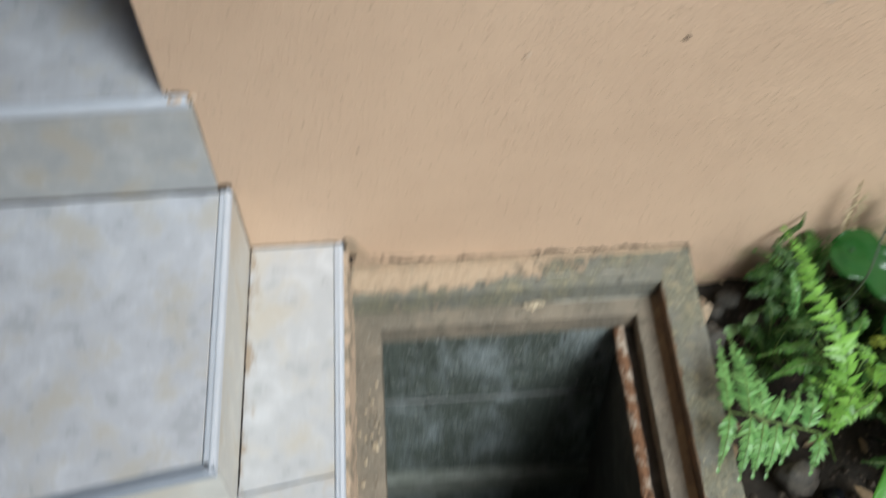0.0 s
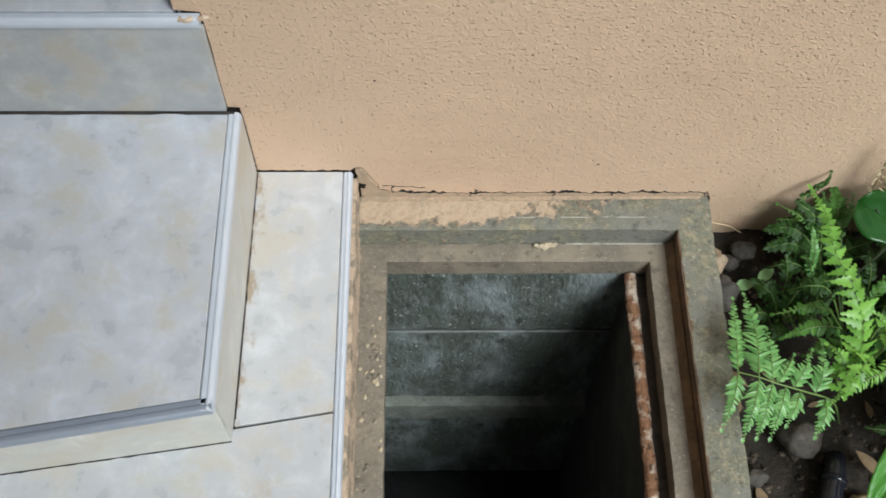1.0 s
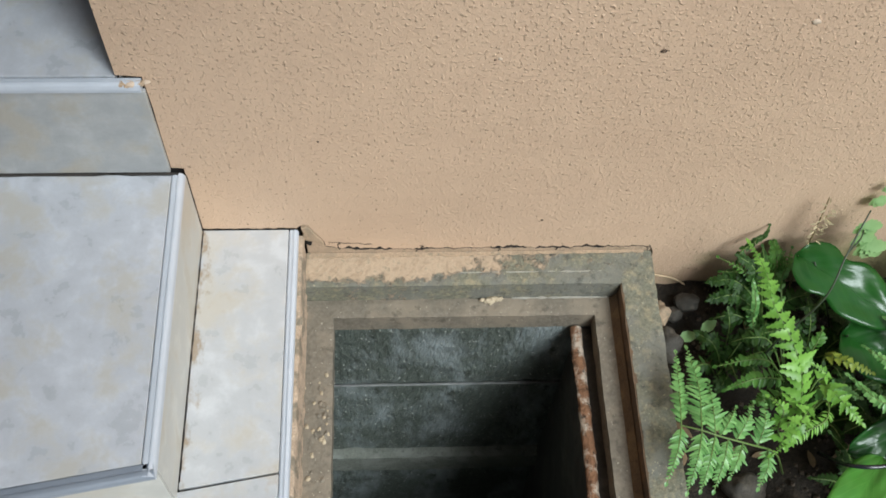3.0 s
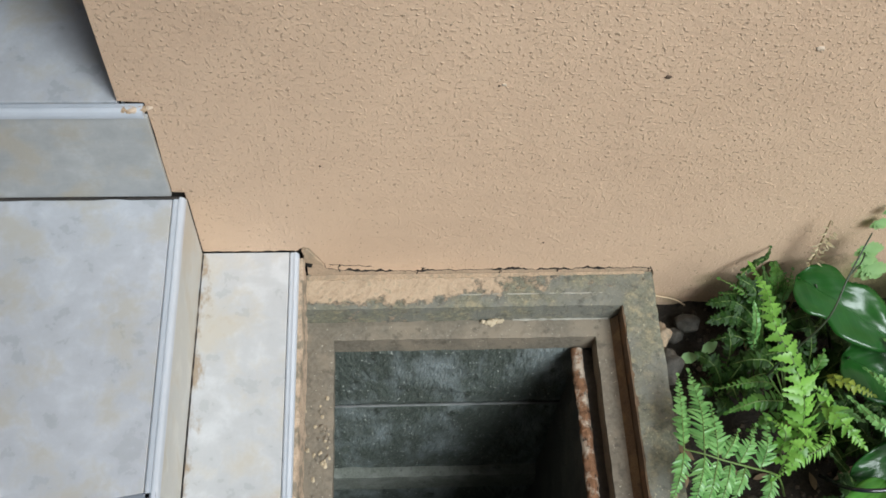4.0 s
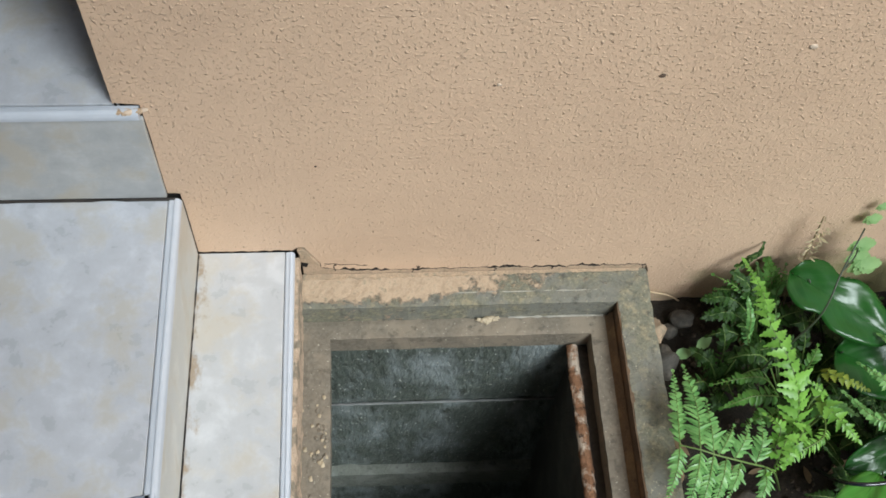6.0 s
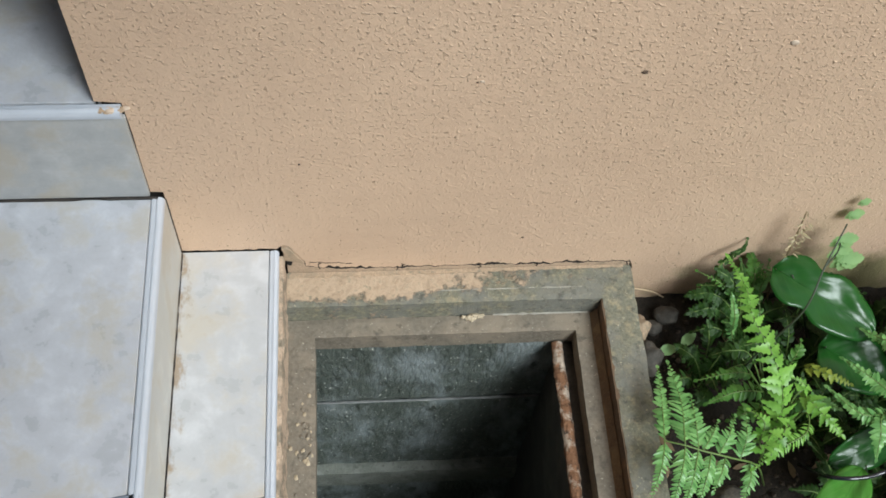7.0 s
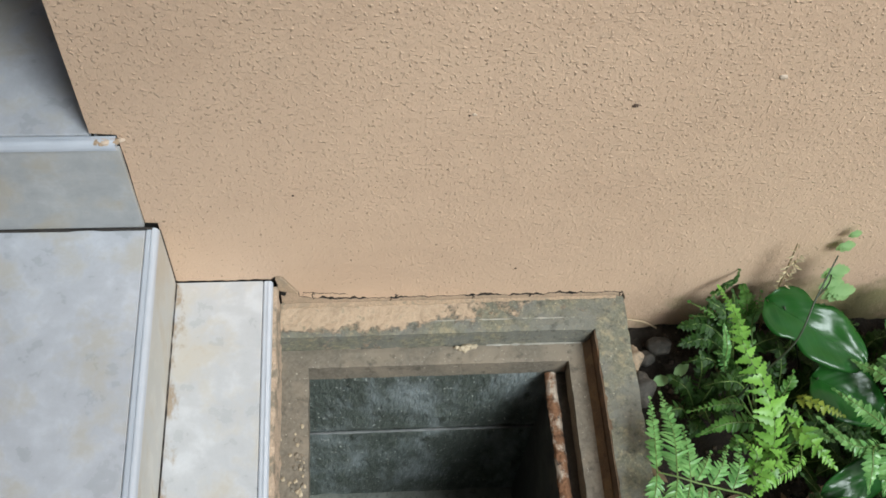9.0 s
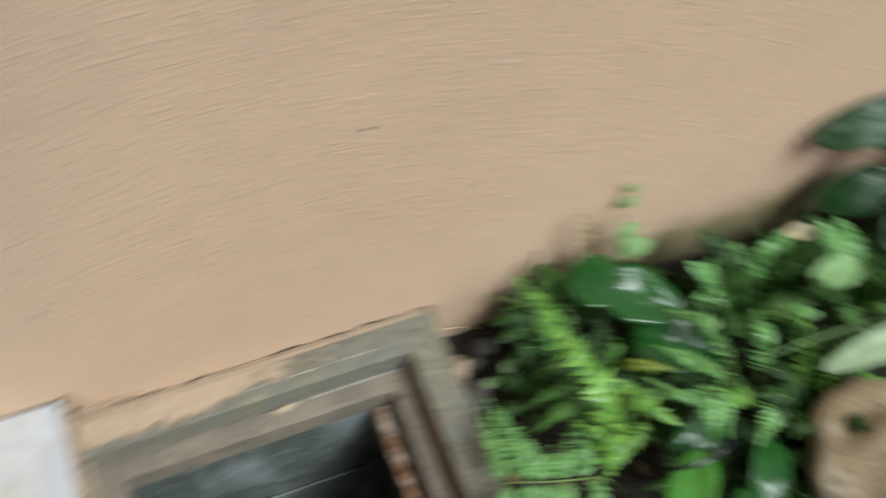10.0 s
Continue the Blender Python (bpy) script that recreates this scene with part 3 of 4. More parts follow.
stair_tile(steps, "platform_tile", [(-1.2, front(-1.2) - 0.008), (-0.603, front(-0.603) + 0.008), (-0.603, -0.008), (-1.2, -0.008)], 0.241, 0.252, TILE_GREY)
# risers of the platform
stair_tile(steps, "riser_tile", [(-0.1645, front(-0.16) + 0.022), (-0.1525, front(-0.1525) + 0.0185), (-0.1505, -0.002), (-0.1645, -0.002)], 0.0812, 0.240, TILE_RISER, "cream riser tile")
stair_tile(steps, "riser_tile", [(-0.60, front(-0.60) + 0.022), (-0.60, front(-0.60) + 0.013), (-0.1535, front(-0.1535) + 0.013), (-0.1535, front(-0.1535) + 0.018)], 0.0812, 0.240, TILE_RISER)
stair_tile(steps, "riser_tile", [(-1.2, front(-1.2) + 0.022), (-1.2, front(-1.2) + 0.013), (-0.603, front(-0.603) + 0.013), (-0.603, front(-0.603) + 0.022)], 0.0812, 0.240, TILE_RISER)
# riser up to the doorway and its floor
part("riser_tile", prism([(-0.62, 0.2545), (-0.170, 0.2545), (-0.170, 0.4430), (-0.62, 0.4430)], -0.007, 0.0, "y", 0.0012), RISER_GREY, steps)
part("riser_tile", prism([(-1.2, 0.2545), (-0.623, 0.2545), (-0.623, 0.443), (-1.2, 0.443)], -0.007, 0.0, "y", 0.0012), RISER_GREY, steps)
stair_tile(steps, "threshold_tile", [(-0.62, 0.004), (-0.2065, 0.004), (-0.2065, 0.55), (-0.62, 0.55)], 0.451, 0.463, TILE_GREY, "grey stone-look tile in the doorway")
stair_tile(steps, "threshold_tile", [(-1.2, 0.004), (-0.623, 0.004), (-0.623, 0.55), (-1.2, 0.55)], 0.451, 0.463, TILE_GREY)
stair_tile(steps, "threshold_tile", [(-0.62, 0.553), (-0.2065, 0.553), (-0.2065, 1.15), (-0.62, 1.15)], 0.451, 0.463, TILE_GREY)


def nosing(a, b, top, inward, drop=0.012, width=0.020):
    """An edge trim: rounded nose, flat top with two fine grooves, along a to b at height top."""
    a, b, inward = Vector((*a, 0)), Vector((*b, 0)), Vector((*inward, 0)).normalized()
    prof = [(width, -drop), (width, -0.0012), (width - 0.0012, -0.0012), (width - 0.0018, 0.0009), (width * 0.62, 0.0009), (width * 0.60, 0.0002), (width * 0.54, 0.0002), (width * 0.52, 0.0018),
            (width * 0.42, 0.0020), (0.005, 0.0014), (0.0022, -0.0006), (0.0006, -0.0038), (0.0, -0.0075), (0.0006, -drop)]
    bm = bmesh.new()
    rows = [[bm.verts.new(e + inward * u + Vector((0, 0, top + h))) for u, h in prof] for e in (a, b)]
    k = len(prof)
    for i in range(k):
        bm.faces.new((rows[0][i], rows[0][(i + 1) % k], rows[1][(i + 1) % k], rows[1][i]))
    bm.faces.new(rows[0][::-1])
    bm.faces.new(rows[1])
    return bm


part("edge_trim", nosing((0.0045, -1.5), (0.0045, -0.003), 0.0805, (-1, 0), 0.012, 0.0150), TRIM, steps, "white metal stair nosing")
part("edge_trim", nosing((-0.1475, -0.4685), (-0.1495, -0.008), 0.2525, (-1, 0), 0.012, 0.0185), TRIM, steps, "white metal stair nosing")
part("edge_trim", nosing((-1.2, front(-1.2) - 0.030), (-0.1485, front(-0.1485) - 0.0045), 0.2525, (-0.165, 1.0), 0.008, 0.021), TRIM_REFLECTING, steps, "metal stair nosing with its blue-grey reflection painted in")
part("edge_trim", nosing((-1.2, -0.016), (-0.172, -0.014), 0.4625, (0, 1), 0.013, 0.016), TRIM, steps, "white metal stair nosing")
for i, (ex, ey, es) in enumerate([(-0.196, -0.008, 0.007), (-0.184, -0.008, 0.008), (-0.172, -0.007, 0.007), (-0.165, -0.005, 0.005), (-0.189, -0.012, 0.004)]):
    part("trim_end", boulder((ex, ey, 0.4615), (es * 1.0, es * 0.7, es * 0.4), 4.0 + 2.9 * i, 3, 0.35), CHIP_PALE if i % 2 else MORTAR, steps, "mortar smear at the trim end")
# dark open joints at the foot of the risers and beside the trims
def joint(pts, r, seed):
    path = [Vector(pts[0]).lerp(Vector(pts[1]), i / 60) for i in range(61)]
    return tube(path, [max(0.0004, r * (0.8 + 0.9 * noise.noise(Vector((i * 0.45, seed, 0))))) for i in range(61)], 5)


part("joint", joint([(-0.1508, -0.420, 0.0806), (-0.1490, -0.004, 0.0806)], 0.0011, 2.0), GROUT, steps, "dark gap at the riser foot")
part("joint", joint([(-1.2, -0.0088, 0.2528), (-0.158, -0.0088, 0.2528)], 0.0028, 11.0), GROUT, steps, "dark open gap at the riser foot")
part("joint", joint([(-0.60, front(-0.60) + 0.0125, 0.0806), (-0.153, front(-0.153) + 0.0125, 0.0806)], 0.0013, 5.0), GROUT, steps, "dark gap at the riser foot")
part("joint", joint([(-0.1495, -0.0012, 0.085), (-0.1500, -0.0012, 0.238)], 0.0008, 8.0), GROUT, steps, "dark gap beside the wall")
# mortar strip below the lower nosing
part("mortar_strip", rough_block(-0.012, 0.0115, -1.5, -0.003, -0.06, 0.066, 0.008, 0.0030, 2.0, 45), STRIP, steps, "rough peach mortar under the nosing")

# ---- the hatch and its pit ----
hatch = thing("hatch_frame", "open concrete hatch frame with stepped rebate, mossy and rust stained", "hatch frame")
NEAR = -1.10
part("rim", rough_frame(0.008, 0.600, NEAR, -0.001, 0.008, 0.543, NEAR + 0.06, -0.0645, -0.12, 0.0, 0.0085, 0.0017, 1.0), RIM, hatch, "mossy concrete rim with peach mortar remains")
part("ledge", rough_frame(0.010, 0.5425, NEAR + 0.02, -0.0650, 0.0565, 0.500, NEAR + 0.10, -0.0988, -0.094, -0.0487, 0.0085, 0.0013, 3.0), LEDGE, hatch, "brown stained rebate ledge")
part("rebate_face", rough_block(0.5400, 0.5470, NEAR + 0.06, -0.0630, -0.050, -0.0012, 0.009, 0.0008, 13.0), RUSTY, hatch, "dark rust-stained side of the rebate")
RUSTGOLD = blotch_mat("rust_gold_mortar", (0.13, 0.080, 0.042), (0.18, 0.115, 0.056), (0.08, 0.050, 0.030), 24, 0.7, 0.6, 0.003)
fillet = prism([(0.528, -0.0485), (0.5385, -0.0485), (0.5385, -0.030)], NEAR + 0.06, -0.068, "y")
part("fillet", fillet, RUSTGOLD, hatch, "rust-brown mortar fillet")
# rough mortar fillet in the corner of rim and wall
edge_out = [(0.012 + 0.575 * i / 80, -0.004 - 0.007 * (1 - i / 100) * (1.0 + 0.8 * noise.noise(Vector((i * 0.5, 7, 0))) + 0.4 * noise.noise(Vector((i * 1.7, 2, 0))))) for i in range(81)]
part("mortar_fillet", prism(edge_out + [(0.587, -0.0008), (0.012, -0.0008)], -0.002, 0.0012), MORTAR, hatch, "peach mortar in the corner")
# pale mortar seam at the foot of the rebate, and the loose chip on it
seam_mat = plain_mat("pale_mortar", (0.36, 0.34, 0.29), 0.8, 0, 0.2)
part("mortar_seam", tube([(0.36 + 0.165 * i / 16, -0.066, -0.0475) for i in range(17)], [0.0006 + 0.0022 * max(0.0, 0.45 + noise.noise(Vector((i * 0.9, 0, 4)))) for i in range(17)], 6, None, 0.3), seam_mat, hatch)
part("mortar_seam", tube([(0.27 + 0.24 * i / 20, -0.041 - 0.0006 * noise.noise(Vector((i, 0, 0))), -0.0004) for i in range(21)], [0.0004 + 0.0016 * max(0.0, 0.4 + noise.noise(Vector((i * 0.9, 0, 14)))) for i in range(21)], 6, None, 0.3), seam_mat, hatch)
chip_mat = plain_mat("pale_stone_chip", (0.44, 0.36, 0.25), 0.85, 0, 0.25)
for i, (cx, cy, s) in enumerate([(0.318, -0.071, 0.0065), (0.327, -0.068, 0.008), (0.336, -0.070, 0.0055), (0.309, -0.070, 0.004), (0.324, -0.074, 0.005), (0.342, -0.067, 0.0035)]):
    tagged(mesh_ob("mortar_chip", boulder((cx, cy, -0.0455), (s, s * 0.7, s * 0.5), 8.0 + 3.7 * i, 3, 0.9), chip_mat, True), "small pale mortar chip lying on the hatch ledge", "chip", "mortar chips")
rr = random.Random(5)
for i in range(60):
    yy = -rr.uniform(0.10, 0.55)
    cx = rr.uniform(0.016, 0.053)
    if rr.random() < 0.55:
        yy = -rr.gauss(0.27, 0.035)
        cx = 0.05 - abs(rr.gauss(0, 0.012))
    s = rr.uniform(0.0014, 0.0046)
    tagged(mesh_ob("mortar_crumb", boulder((cx, yy, -0.0478), (s, s * 1.2, s * 0.7), i * 1.3, 1, 0.5), chip_mat if rr.random() < 0.4 else LEDGE), "mortar crumb lying on the hatch ledge", "crumb", "mortar crumbs")

# rusty iron bar showing under the lip
bar_pts = [(0.4735 - 0.0018 * noise.noise(Vector((i * 0.06, 5, 0))) - 0.0006 * noise.noise(Vector((i * 0.35, 1, 0))), -0.104 - 0.0055 * i, -0.092 + 0.001 * noise.noise(Vector((i * 0.08, 9, 0)))) for i in range(160)]
bar_r = [0.0102 + 0.0014 * noise.noise(Vector((i * 0.11, 2, 0))) + 0.0014 * noise.noise(Vector((i * 0.6, 7, 0))) for i in range(160)]
tagged(mesh_ob("iron_bar", tube(bar_pts, bar_r, 16, None, 0.16), RUST), "flaking rusty iron bar under the hatch lip", "iron bar")

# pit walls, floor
# near-black copy of the pit concrete: the east side's shade put into its colour
SHADEPIT = blotch_mat("shade_painted_concrete", (0.04, 0.034, 0.026), (0.07, 0.06, 0.048), (0.022, 0.02, 0.017), 14, 0.6, 0.8, 0.004)
BANDGREY = blotch_mat("grey_green_concrete", (0.15, 0.16, 0.135), (0.20, 0.21, 0.185), (0.09, 0.095, 0.08), 20, 0.7, 0.6, 0.003)
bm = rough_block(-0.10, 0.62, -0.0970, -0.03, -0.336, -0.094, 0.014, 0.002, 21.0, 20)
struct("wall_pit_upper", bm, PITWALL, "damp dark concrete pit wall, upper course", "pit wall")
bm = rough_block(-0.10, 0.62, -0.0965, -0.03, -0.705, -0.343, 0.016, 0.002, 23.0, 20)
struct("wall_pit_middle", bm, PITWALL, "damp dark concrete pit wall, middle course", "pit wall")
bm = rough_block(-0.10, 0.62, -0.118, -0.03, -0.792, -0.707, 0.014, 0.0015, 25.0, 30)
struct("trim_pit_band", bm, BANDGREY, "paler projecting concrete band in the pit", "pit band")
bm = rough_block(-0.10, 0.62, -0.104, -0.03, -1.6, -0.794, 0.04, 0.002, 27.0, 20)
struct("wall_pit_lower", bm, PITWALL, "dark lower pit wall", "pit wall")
PITJOINT = plain_mat("grey_pit_joint", (0.17, 0.175, 0.17), 0.8, 0, 0.4)
ridge = tube([(0.0 + 0.0155 * i, -0.0990 - 0.001 * noise.noise(Vector((i * 0.7, 0, 0))), -0.3395) for i in range(36)], [0.0026 + 0.0014 * noise.noise(Vector((i * 0.5, 3, 0))) for i in range(36)], 6)
struct("trim_pit_joint", ridge, PITJOINT, "pale mortar ridge between pit courses", "joint")
struct("wall_pit_east", rough_block(0.476, 0.60, NEAR, -0.0985, -1.6, -0.0965, 0.05, 0.002, 31.0, 20), SHADEPIT, "dark pit side wall", "pit wall")
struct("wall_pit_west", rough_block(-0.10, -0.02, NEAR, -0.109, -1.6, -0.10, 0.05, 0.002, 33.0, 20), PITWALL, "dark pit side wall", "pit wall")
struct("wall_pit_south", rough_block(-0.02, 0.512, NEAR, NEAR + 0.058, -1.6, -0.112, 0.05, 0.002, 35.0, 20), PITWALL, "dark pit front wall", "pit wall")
struct("floor_pit", block(-0.1, 0.6, NEAR, -0.03, -1.7, -1.25), WATER, "black wet pit bottom", "pit floor")
# added strip whose pale blue colour imitates a glint on the wet bottom
tagged(mesh_ob("glint_strip", tube(arc([(0.060, -0.200, -1.248), (0.064, -0.198, -1.235), (0.070, -0.206, -1.234), (0.073, -0.222, -1.248)]), 0.0022, 8), GLINT, True), "pale blue strip standing in for a glint on the pit bottom", "plastic strip")

# ---- the garden ground ----
xs = [-60, -20, -8, -3.0, -1.6, -0.6, 0.0, 0.598] + [0.598 + 0.014 * i for i in range(1, 94)] + [2.1, 2.6, 3.5, 5, 8, 20, 60]
ys = [-60, -20, -8, -4, -2.5, -1.8, -1.5] + [-1.098 + 0.014 * i for i in range(0, 79)] + [0.010]


def soil_height(x, y):
    if x < 0.6 or x > 2.5 or y < -1.6:
        return -0.12
    p = Vector((x, y, 0))
    h = -0.118 + 0.022 * noise.noise(p * 7) + 0.013 * noise.noise(p * 21 + Vector((4, 1, 0))) + 0.007 * noise.noise(p * 60)
    return h


bm = bmesh.new()
grid = {}
for i, gx in enumerate(xs):
    for j, gy in enumerate(ys):
        grid[i, j] = bm.verts.new((gx, gy, soil_height(gx, gy)))
for i in range(len(xs) - 1):
    for j in range(len(ys) - 1):
        if -1.65 < xs[i] < 0.59 and ys[j] > -1.49:
            continue
        bm.faces.new((grid[i, j], grid[i + 1, j], grid[i + 1, j + 1], grid[i, j + 1]))
struct("ground", bm, SOIL, "dark damp garden soil with leaf litter", "soil", True)

# ---- plants ----
def leaflet(bm, p, way, up, length, width, teeth=0, fold=0.25):
    """One small leaf: a folded blade from p along way, pointed; teeth: toothed sides, or shallow lobes if below 0."""
    way = way.normalized()
    side = way.cross(up).normalized()
    nrm = side.cross(way)
    prof = [(0.0, 0.15), (0.22, 0.9), (0.5, 1.0), (0.78, 0.60)] if not teeth else []
    if teeth < 0:
        # rounded outline with shallow lobes
        prof = [(0.0, 0.30), (0.13, 0.98), (0.22, 0.74), (0.40, 1.0), (0.48, 0.74), (0.66, 0.84), (0.74, 0.56), (0.90, 0.46)]
    elif teeth:
        for i in range(teeth):
            s = i / teeth
            w = (1 - s) * (1.0 if i else 0.9)
            prof += [(s, w * 0.78), (s + 0.55 / teeth, w * 1.0)]
    mids, lefts, rights = [], [], []
    for s, w in prof:
        c = p + way * (length * s) - nrm * (length * 0.18 * s * s)
        mids.append(bm.verts.new(c))
        lift = nrm * (width * 0.5 * w * fold)
        lefts.append(bm.verts.new(c + side * (width * 0.5 * w) + lift))
        rights.append(bm.verts.new(c - side * (width * 0.5 * w) + lift))
    tip = bm.verts.new(p + way * length - nrm * (length * 0.18))
    for i in range(len(prof) - 1):
        bm.faces.new((mids[i], mids[i + 1], lefts[i + 1], lefts[i]))
        bm.faces.new((mids[i + 1], mids[i], rights[i], rights[i + 1]))
    bm.faces.new((mids[-1], tip, lefts[-1]))
    bm.faces.new((tip, mids[-1], rights[-1]))


def frond(parent, pts, half, mat, style="comb", count=18, rnd=None, start=0.12, stem=0.0016, up=(0.0, -0.25, 1.0), name="frond"):
    """One fern frond along pts (base to tip). comb: oval leaflets; tri: toothed triangles; oval: rounded leaflets with gaps; lacy: leaflets that are divided again."""
    rnd = rnd or random.Random(1)
    path = arc(pts, 16)
    bm = bmesh.new()
    upv = Vector(up).normalized()
    total = len(path) - 1
    for i in range(count):
        s = start + (1 - start) * (i + 0.3) / count
        crowd = 1.0
        if style == "tri":
            # leaflets stand closer towards the tip
            crowd = 1.7 * (1 - i / count) ** 0.7
            s = 1 - (1 - start) * (1 - i / count) ** 1.7
        f = s * total
        k = min(int(f), total - 1)
        p = path[k].lerp(path[k + 1], f - k)
        t = (path[k + 1] - path[k]).normalized()
        side = t.cross(upv).normalized()
        nrm = side.cross(t)
        shape = min(1.0, 0.55 + 1.6 * (s - start)) * (1 - s) ** 0.75 * 1.25 if style != "tri" else (1 - s) ** 0.6 + 0.04
        length = half * max(0.10, min(1.0, shape)) * rnd.uniform(0.72, 1.18)
        gap = (path[-1] - path[0]).length * (1 - start) / count * crowd
        for sg in (-1, 1):
            way = side * sg + t * rnd.uniform(*((0.4, 0.95) if style == "oval" else (0.1, 0.65))) - nrm * rnd.uniform(-0.2, 0.5)
            q = p + t * gap * 0.25 * sg
            loose = 0.4 if style == "tri" else 1.0
            tilt = (nrm + side * sg * rnd.uniform(-0.25, 0.45) * loose + t * rnd.uniform(-0.45, 0.45) * loose).normalized()
            if style == "lacy":
                way.normalize()
                sub = max(3, round(length / 0.0075))
                s2 = way.cross(tilt).normalized()
                for j in range(sub):
                    u = (j + 0.5) / sub
                    base = q + way * (length * u) - nrm * (length * 0.12 * u * u)
                    ll = min(0.0145, half * 0.32) * (1 - u) ** 0.6 + 0.003
                    for sj in (-1, 1):
                        leaflet(bm, base, s2 * sj + way * 0.55, tilt + s2 * rnd.uniform(-0.2, 0.2), ll * rnd.uniform(0.85, 1.15), ll * 0.62, 0, 0.2)
                leaflet(bm, q + way * length * 0.93, way, tilt, 0.007, 0.004)
            elif style == "oval":
                leaflet(bm, q, way, tilt, length, min(gap * 1.15, length * 0.70) * rnd.uniform(0.75, 1.15), -1, rnd.uniform(0.1, 0.5))
            elif style == "lobed":
                leaflet(bm, q, way, tilt, length, min(gap * 1.3, length * 0.75), 3, 0.3)
            elif style == "tri":
                leaflet(bm, q, way, tilt, length, min(gap * 1.35, length * 1.3) * rnd.uniform(0.85, 1.15), 4, 0.3)
            else:
                leaflet(bm, q, way, tilt, length, gap * 0.92, 0, 0.3)
    leaflet(bm, path[-2], path[-1] - path[-2], upv, half * 0.22 + 0.004, 0.006)
    blade = part(name, bm, mat, parent, "", True)
    part("stalk", tube(path, [stem * (1 - 0.75 * i / total) + 0.0003 for i in range(total + 1)], 5), STEM, blade, "", True)
    return blade


def broad_leaf(parent, base, tip, width, mat, face=(0, -0.3, 1), heart=0.35, arch=0.10, fold=0.18, label="", curl=0.0, waist=0.0, name="leaf"):
    """A broad leaf with heart base, raised midrib and curved sides, 1 mm thick."""
    base, tip = Vector(base), Vector(tip)
    axis = tip - base
    length = axis.length
    axis.normalize()
    up = Vector(face).normalized()
    side = axis.cross(up).normalized()
    nrm = side.cross(axis)
    bm = bmesh.new()
    uv = bm.loops.layers.uv.new("UVMap")
    nu, nv = 22, 12
    rows = []
    for i in range(nu + 1):
        u = i / nu
        e = 2 * u ** (1 - 0.35 * heart) - 1
        w = max(0.0, 1 - e * e) ** 0.5 * (1 - 0.25 * u * (1 - heart))
        w *= 1 - waist * math.exp(-((u - 0.37) / 0.10) ** 2)
        w = max(0.02, w) * (1 + 0.03 * noise.noise(Vector((u * 9, width * 50, 1))))
        row = []
        for j in range(nv + 1):
            v = 2 * j / nv - 1
            back_lobe = -heart * 0.16 * length * (1 - abs(v)) ** 2 * max(0, 1 - u * 3)
            c = base + axis * (length * u - back_lobe) + side * (v * width * 0.5 * w)
            c += nrm * (abs(v) * width * 0.5 * w * fold - arch * length * (2 * u - 1) ** 2 - curl * width * v * v)
            c += nrm * 0.004 * length / 0.15 * noise.noise(Vector((u * 5, v * 3, width * 31)))
            row.append((bm.verts.new(c), (u, v * w)))
        rows.append(row)
    for i in range(nu):
        for j in range(nv):
            quad = (rows[i][j], rows[i + 1][j], rows[i + 1][j + 1], rows[i][j + 1])
            f = bm.faces.new([q[0] for q in quad])
            for loop, q in zip(f.loops, quad):
                loop[uv].uv = q[1]
    me = bpy.data.meshes.new(name)
    rib_pts = [rows[i][nv // 2][0].co.copy() + nrm * 0.0006 for i in range(0, nu)]
    bm.to_mesh(me)
    bm.free()
    me.materials.append(mat)
    for p in me.polygons:
        p.use_smooth = True
    ob = new(name, me)
    thick = ob.modifiers.new("thickness", "SOLIDIFY")
    thick.thickness, thick.offset = 0.0009, -1
    ob.parent = parent
    ob.matrix_parent_inverse = parent.matrix_basis.inverted()
    if label:
        tagged(ob, label)
    part("midrib", tube(rib_pts, [0.0009 * (1 - 0.8 * i / nu) + 0.0003 for i in range(nu)], 6), mat, ob, "", True)
    return ob


def stalk(parent, pts, r, mat=None, name="stem"):
    path = arc(pts, 8)
    return part(name, tube(path, [r * (1 - 0.4 * i / len(path)) for i in range(len(path))], 6), mat or STEM_DARK, parent, "", True)


rnd = random.Random(3)
# lacy blue-green fern that leans over the hatch rim
fern_a = thing("fern", "blue-green lacy fern leaning over the hatch rim", "fern", "garden ferns", at=(0.794, -0.366, -0.110))
stalk(fern_a, [(0.794, -0.366, -0.110), (0.746, -0.368, 0.000), (0.693, -0.366, 0.038), (0.649, -0.359, 0.053), (0.619, -0.351, 0.060), (0.588, -0.340, 0.055)], 0.0019, STEM, "rachis")
frond(fern_a, [(0.590, -0.341, 0.055), (0.596, -0.279, 0.055), (0.602, -0.213, 0.045)], 0.020, FERN_LACY, "oval", 19, rnd, 0.05, 0.0010, name="pinna")
frond(fern_a, [(0.619, -0.351, 0.060), (0.625, -0.282, 0.060), (0.620, -0.206, 0.045)], 0.032, FERN_LACY, "oval", 22, rnd, 0.05, 0.0010, name="pinna")
frond(fern_a, [(0.640, -0.356, 0.055), (0.642, -0.318, 0.060), (0.645, -0.267, 0.050)], 0.025, FERN_LACY, "oval", 15, rnd, 0.05, 0.0010, name="pinna")
frond(fern_a, [(0.648, -0.357, 0.052), (0.664, -0.337, 0.055), (0.683, -0.309, 0.045)], 0.019, FERN_LACY, "oval", 11, rnd, 0.05, 0.0010, name="pinna")
frond(fern_a, [(0.673, -0.363, 0.045), (0.692, -0.337, 0.050), (0.714, -0.299, 0.040)], 0.021, FERN_LACY, "oval", 14, rnd, 0.05, 0.0010, name="pinna")
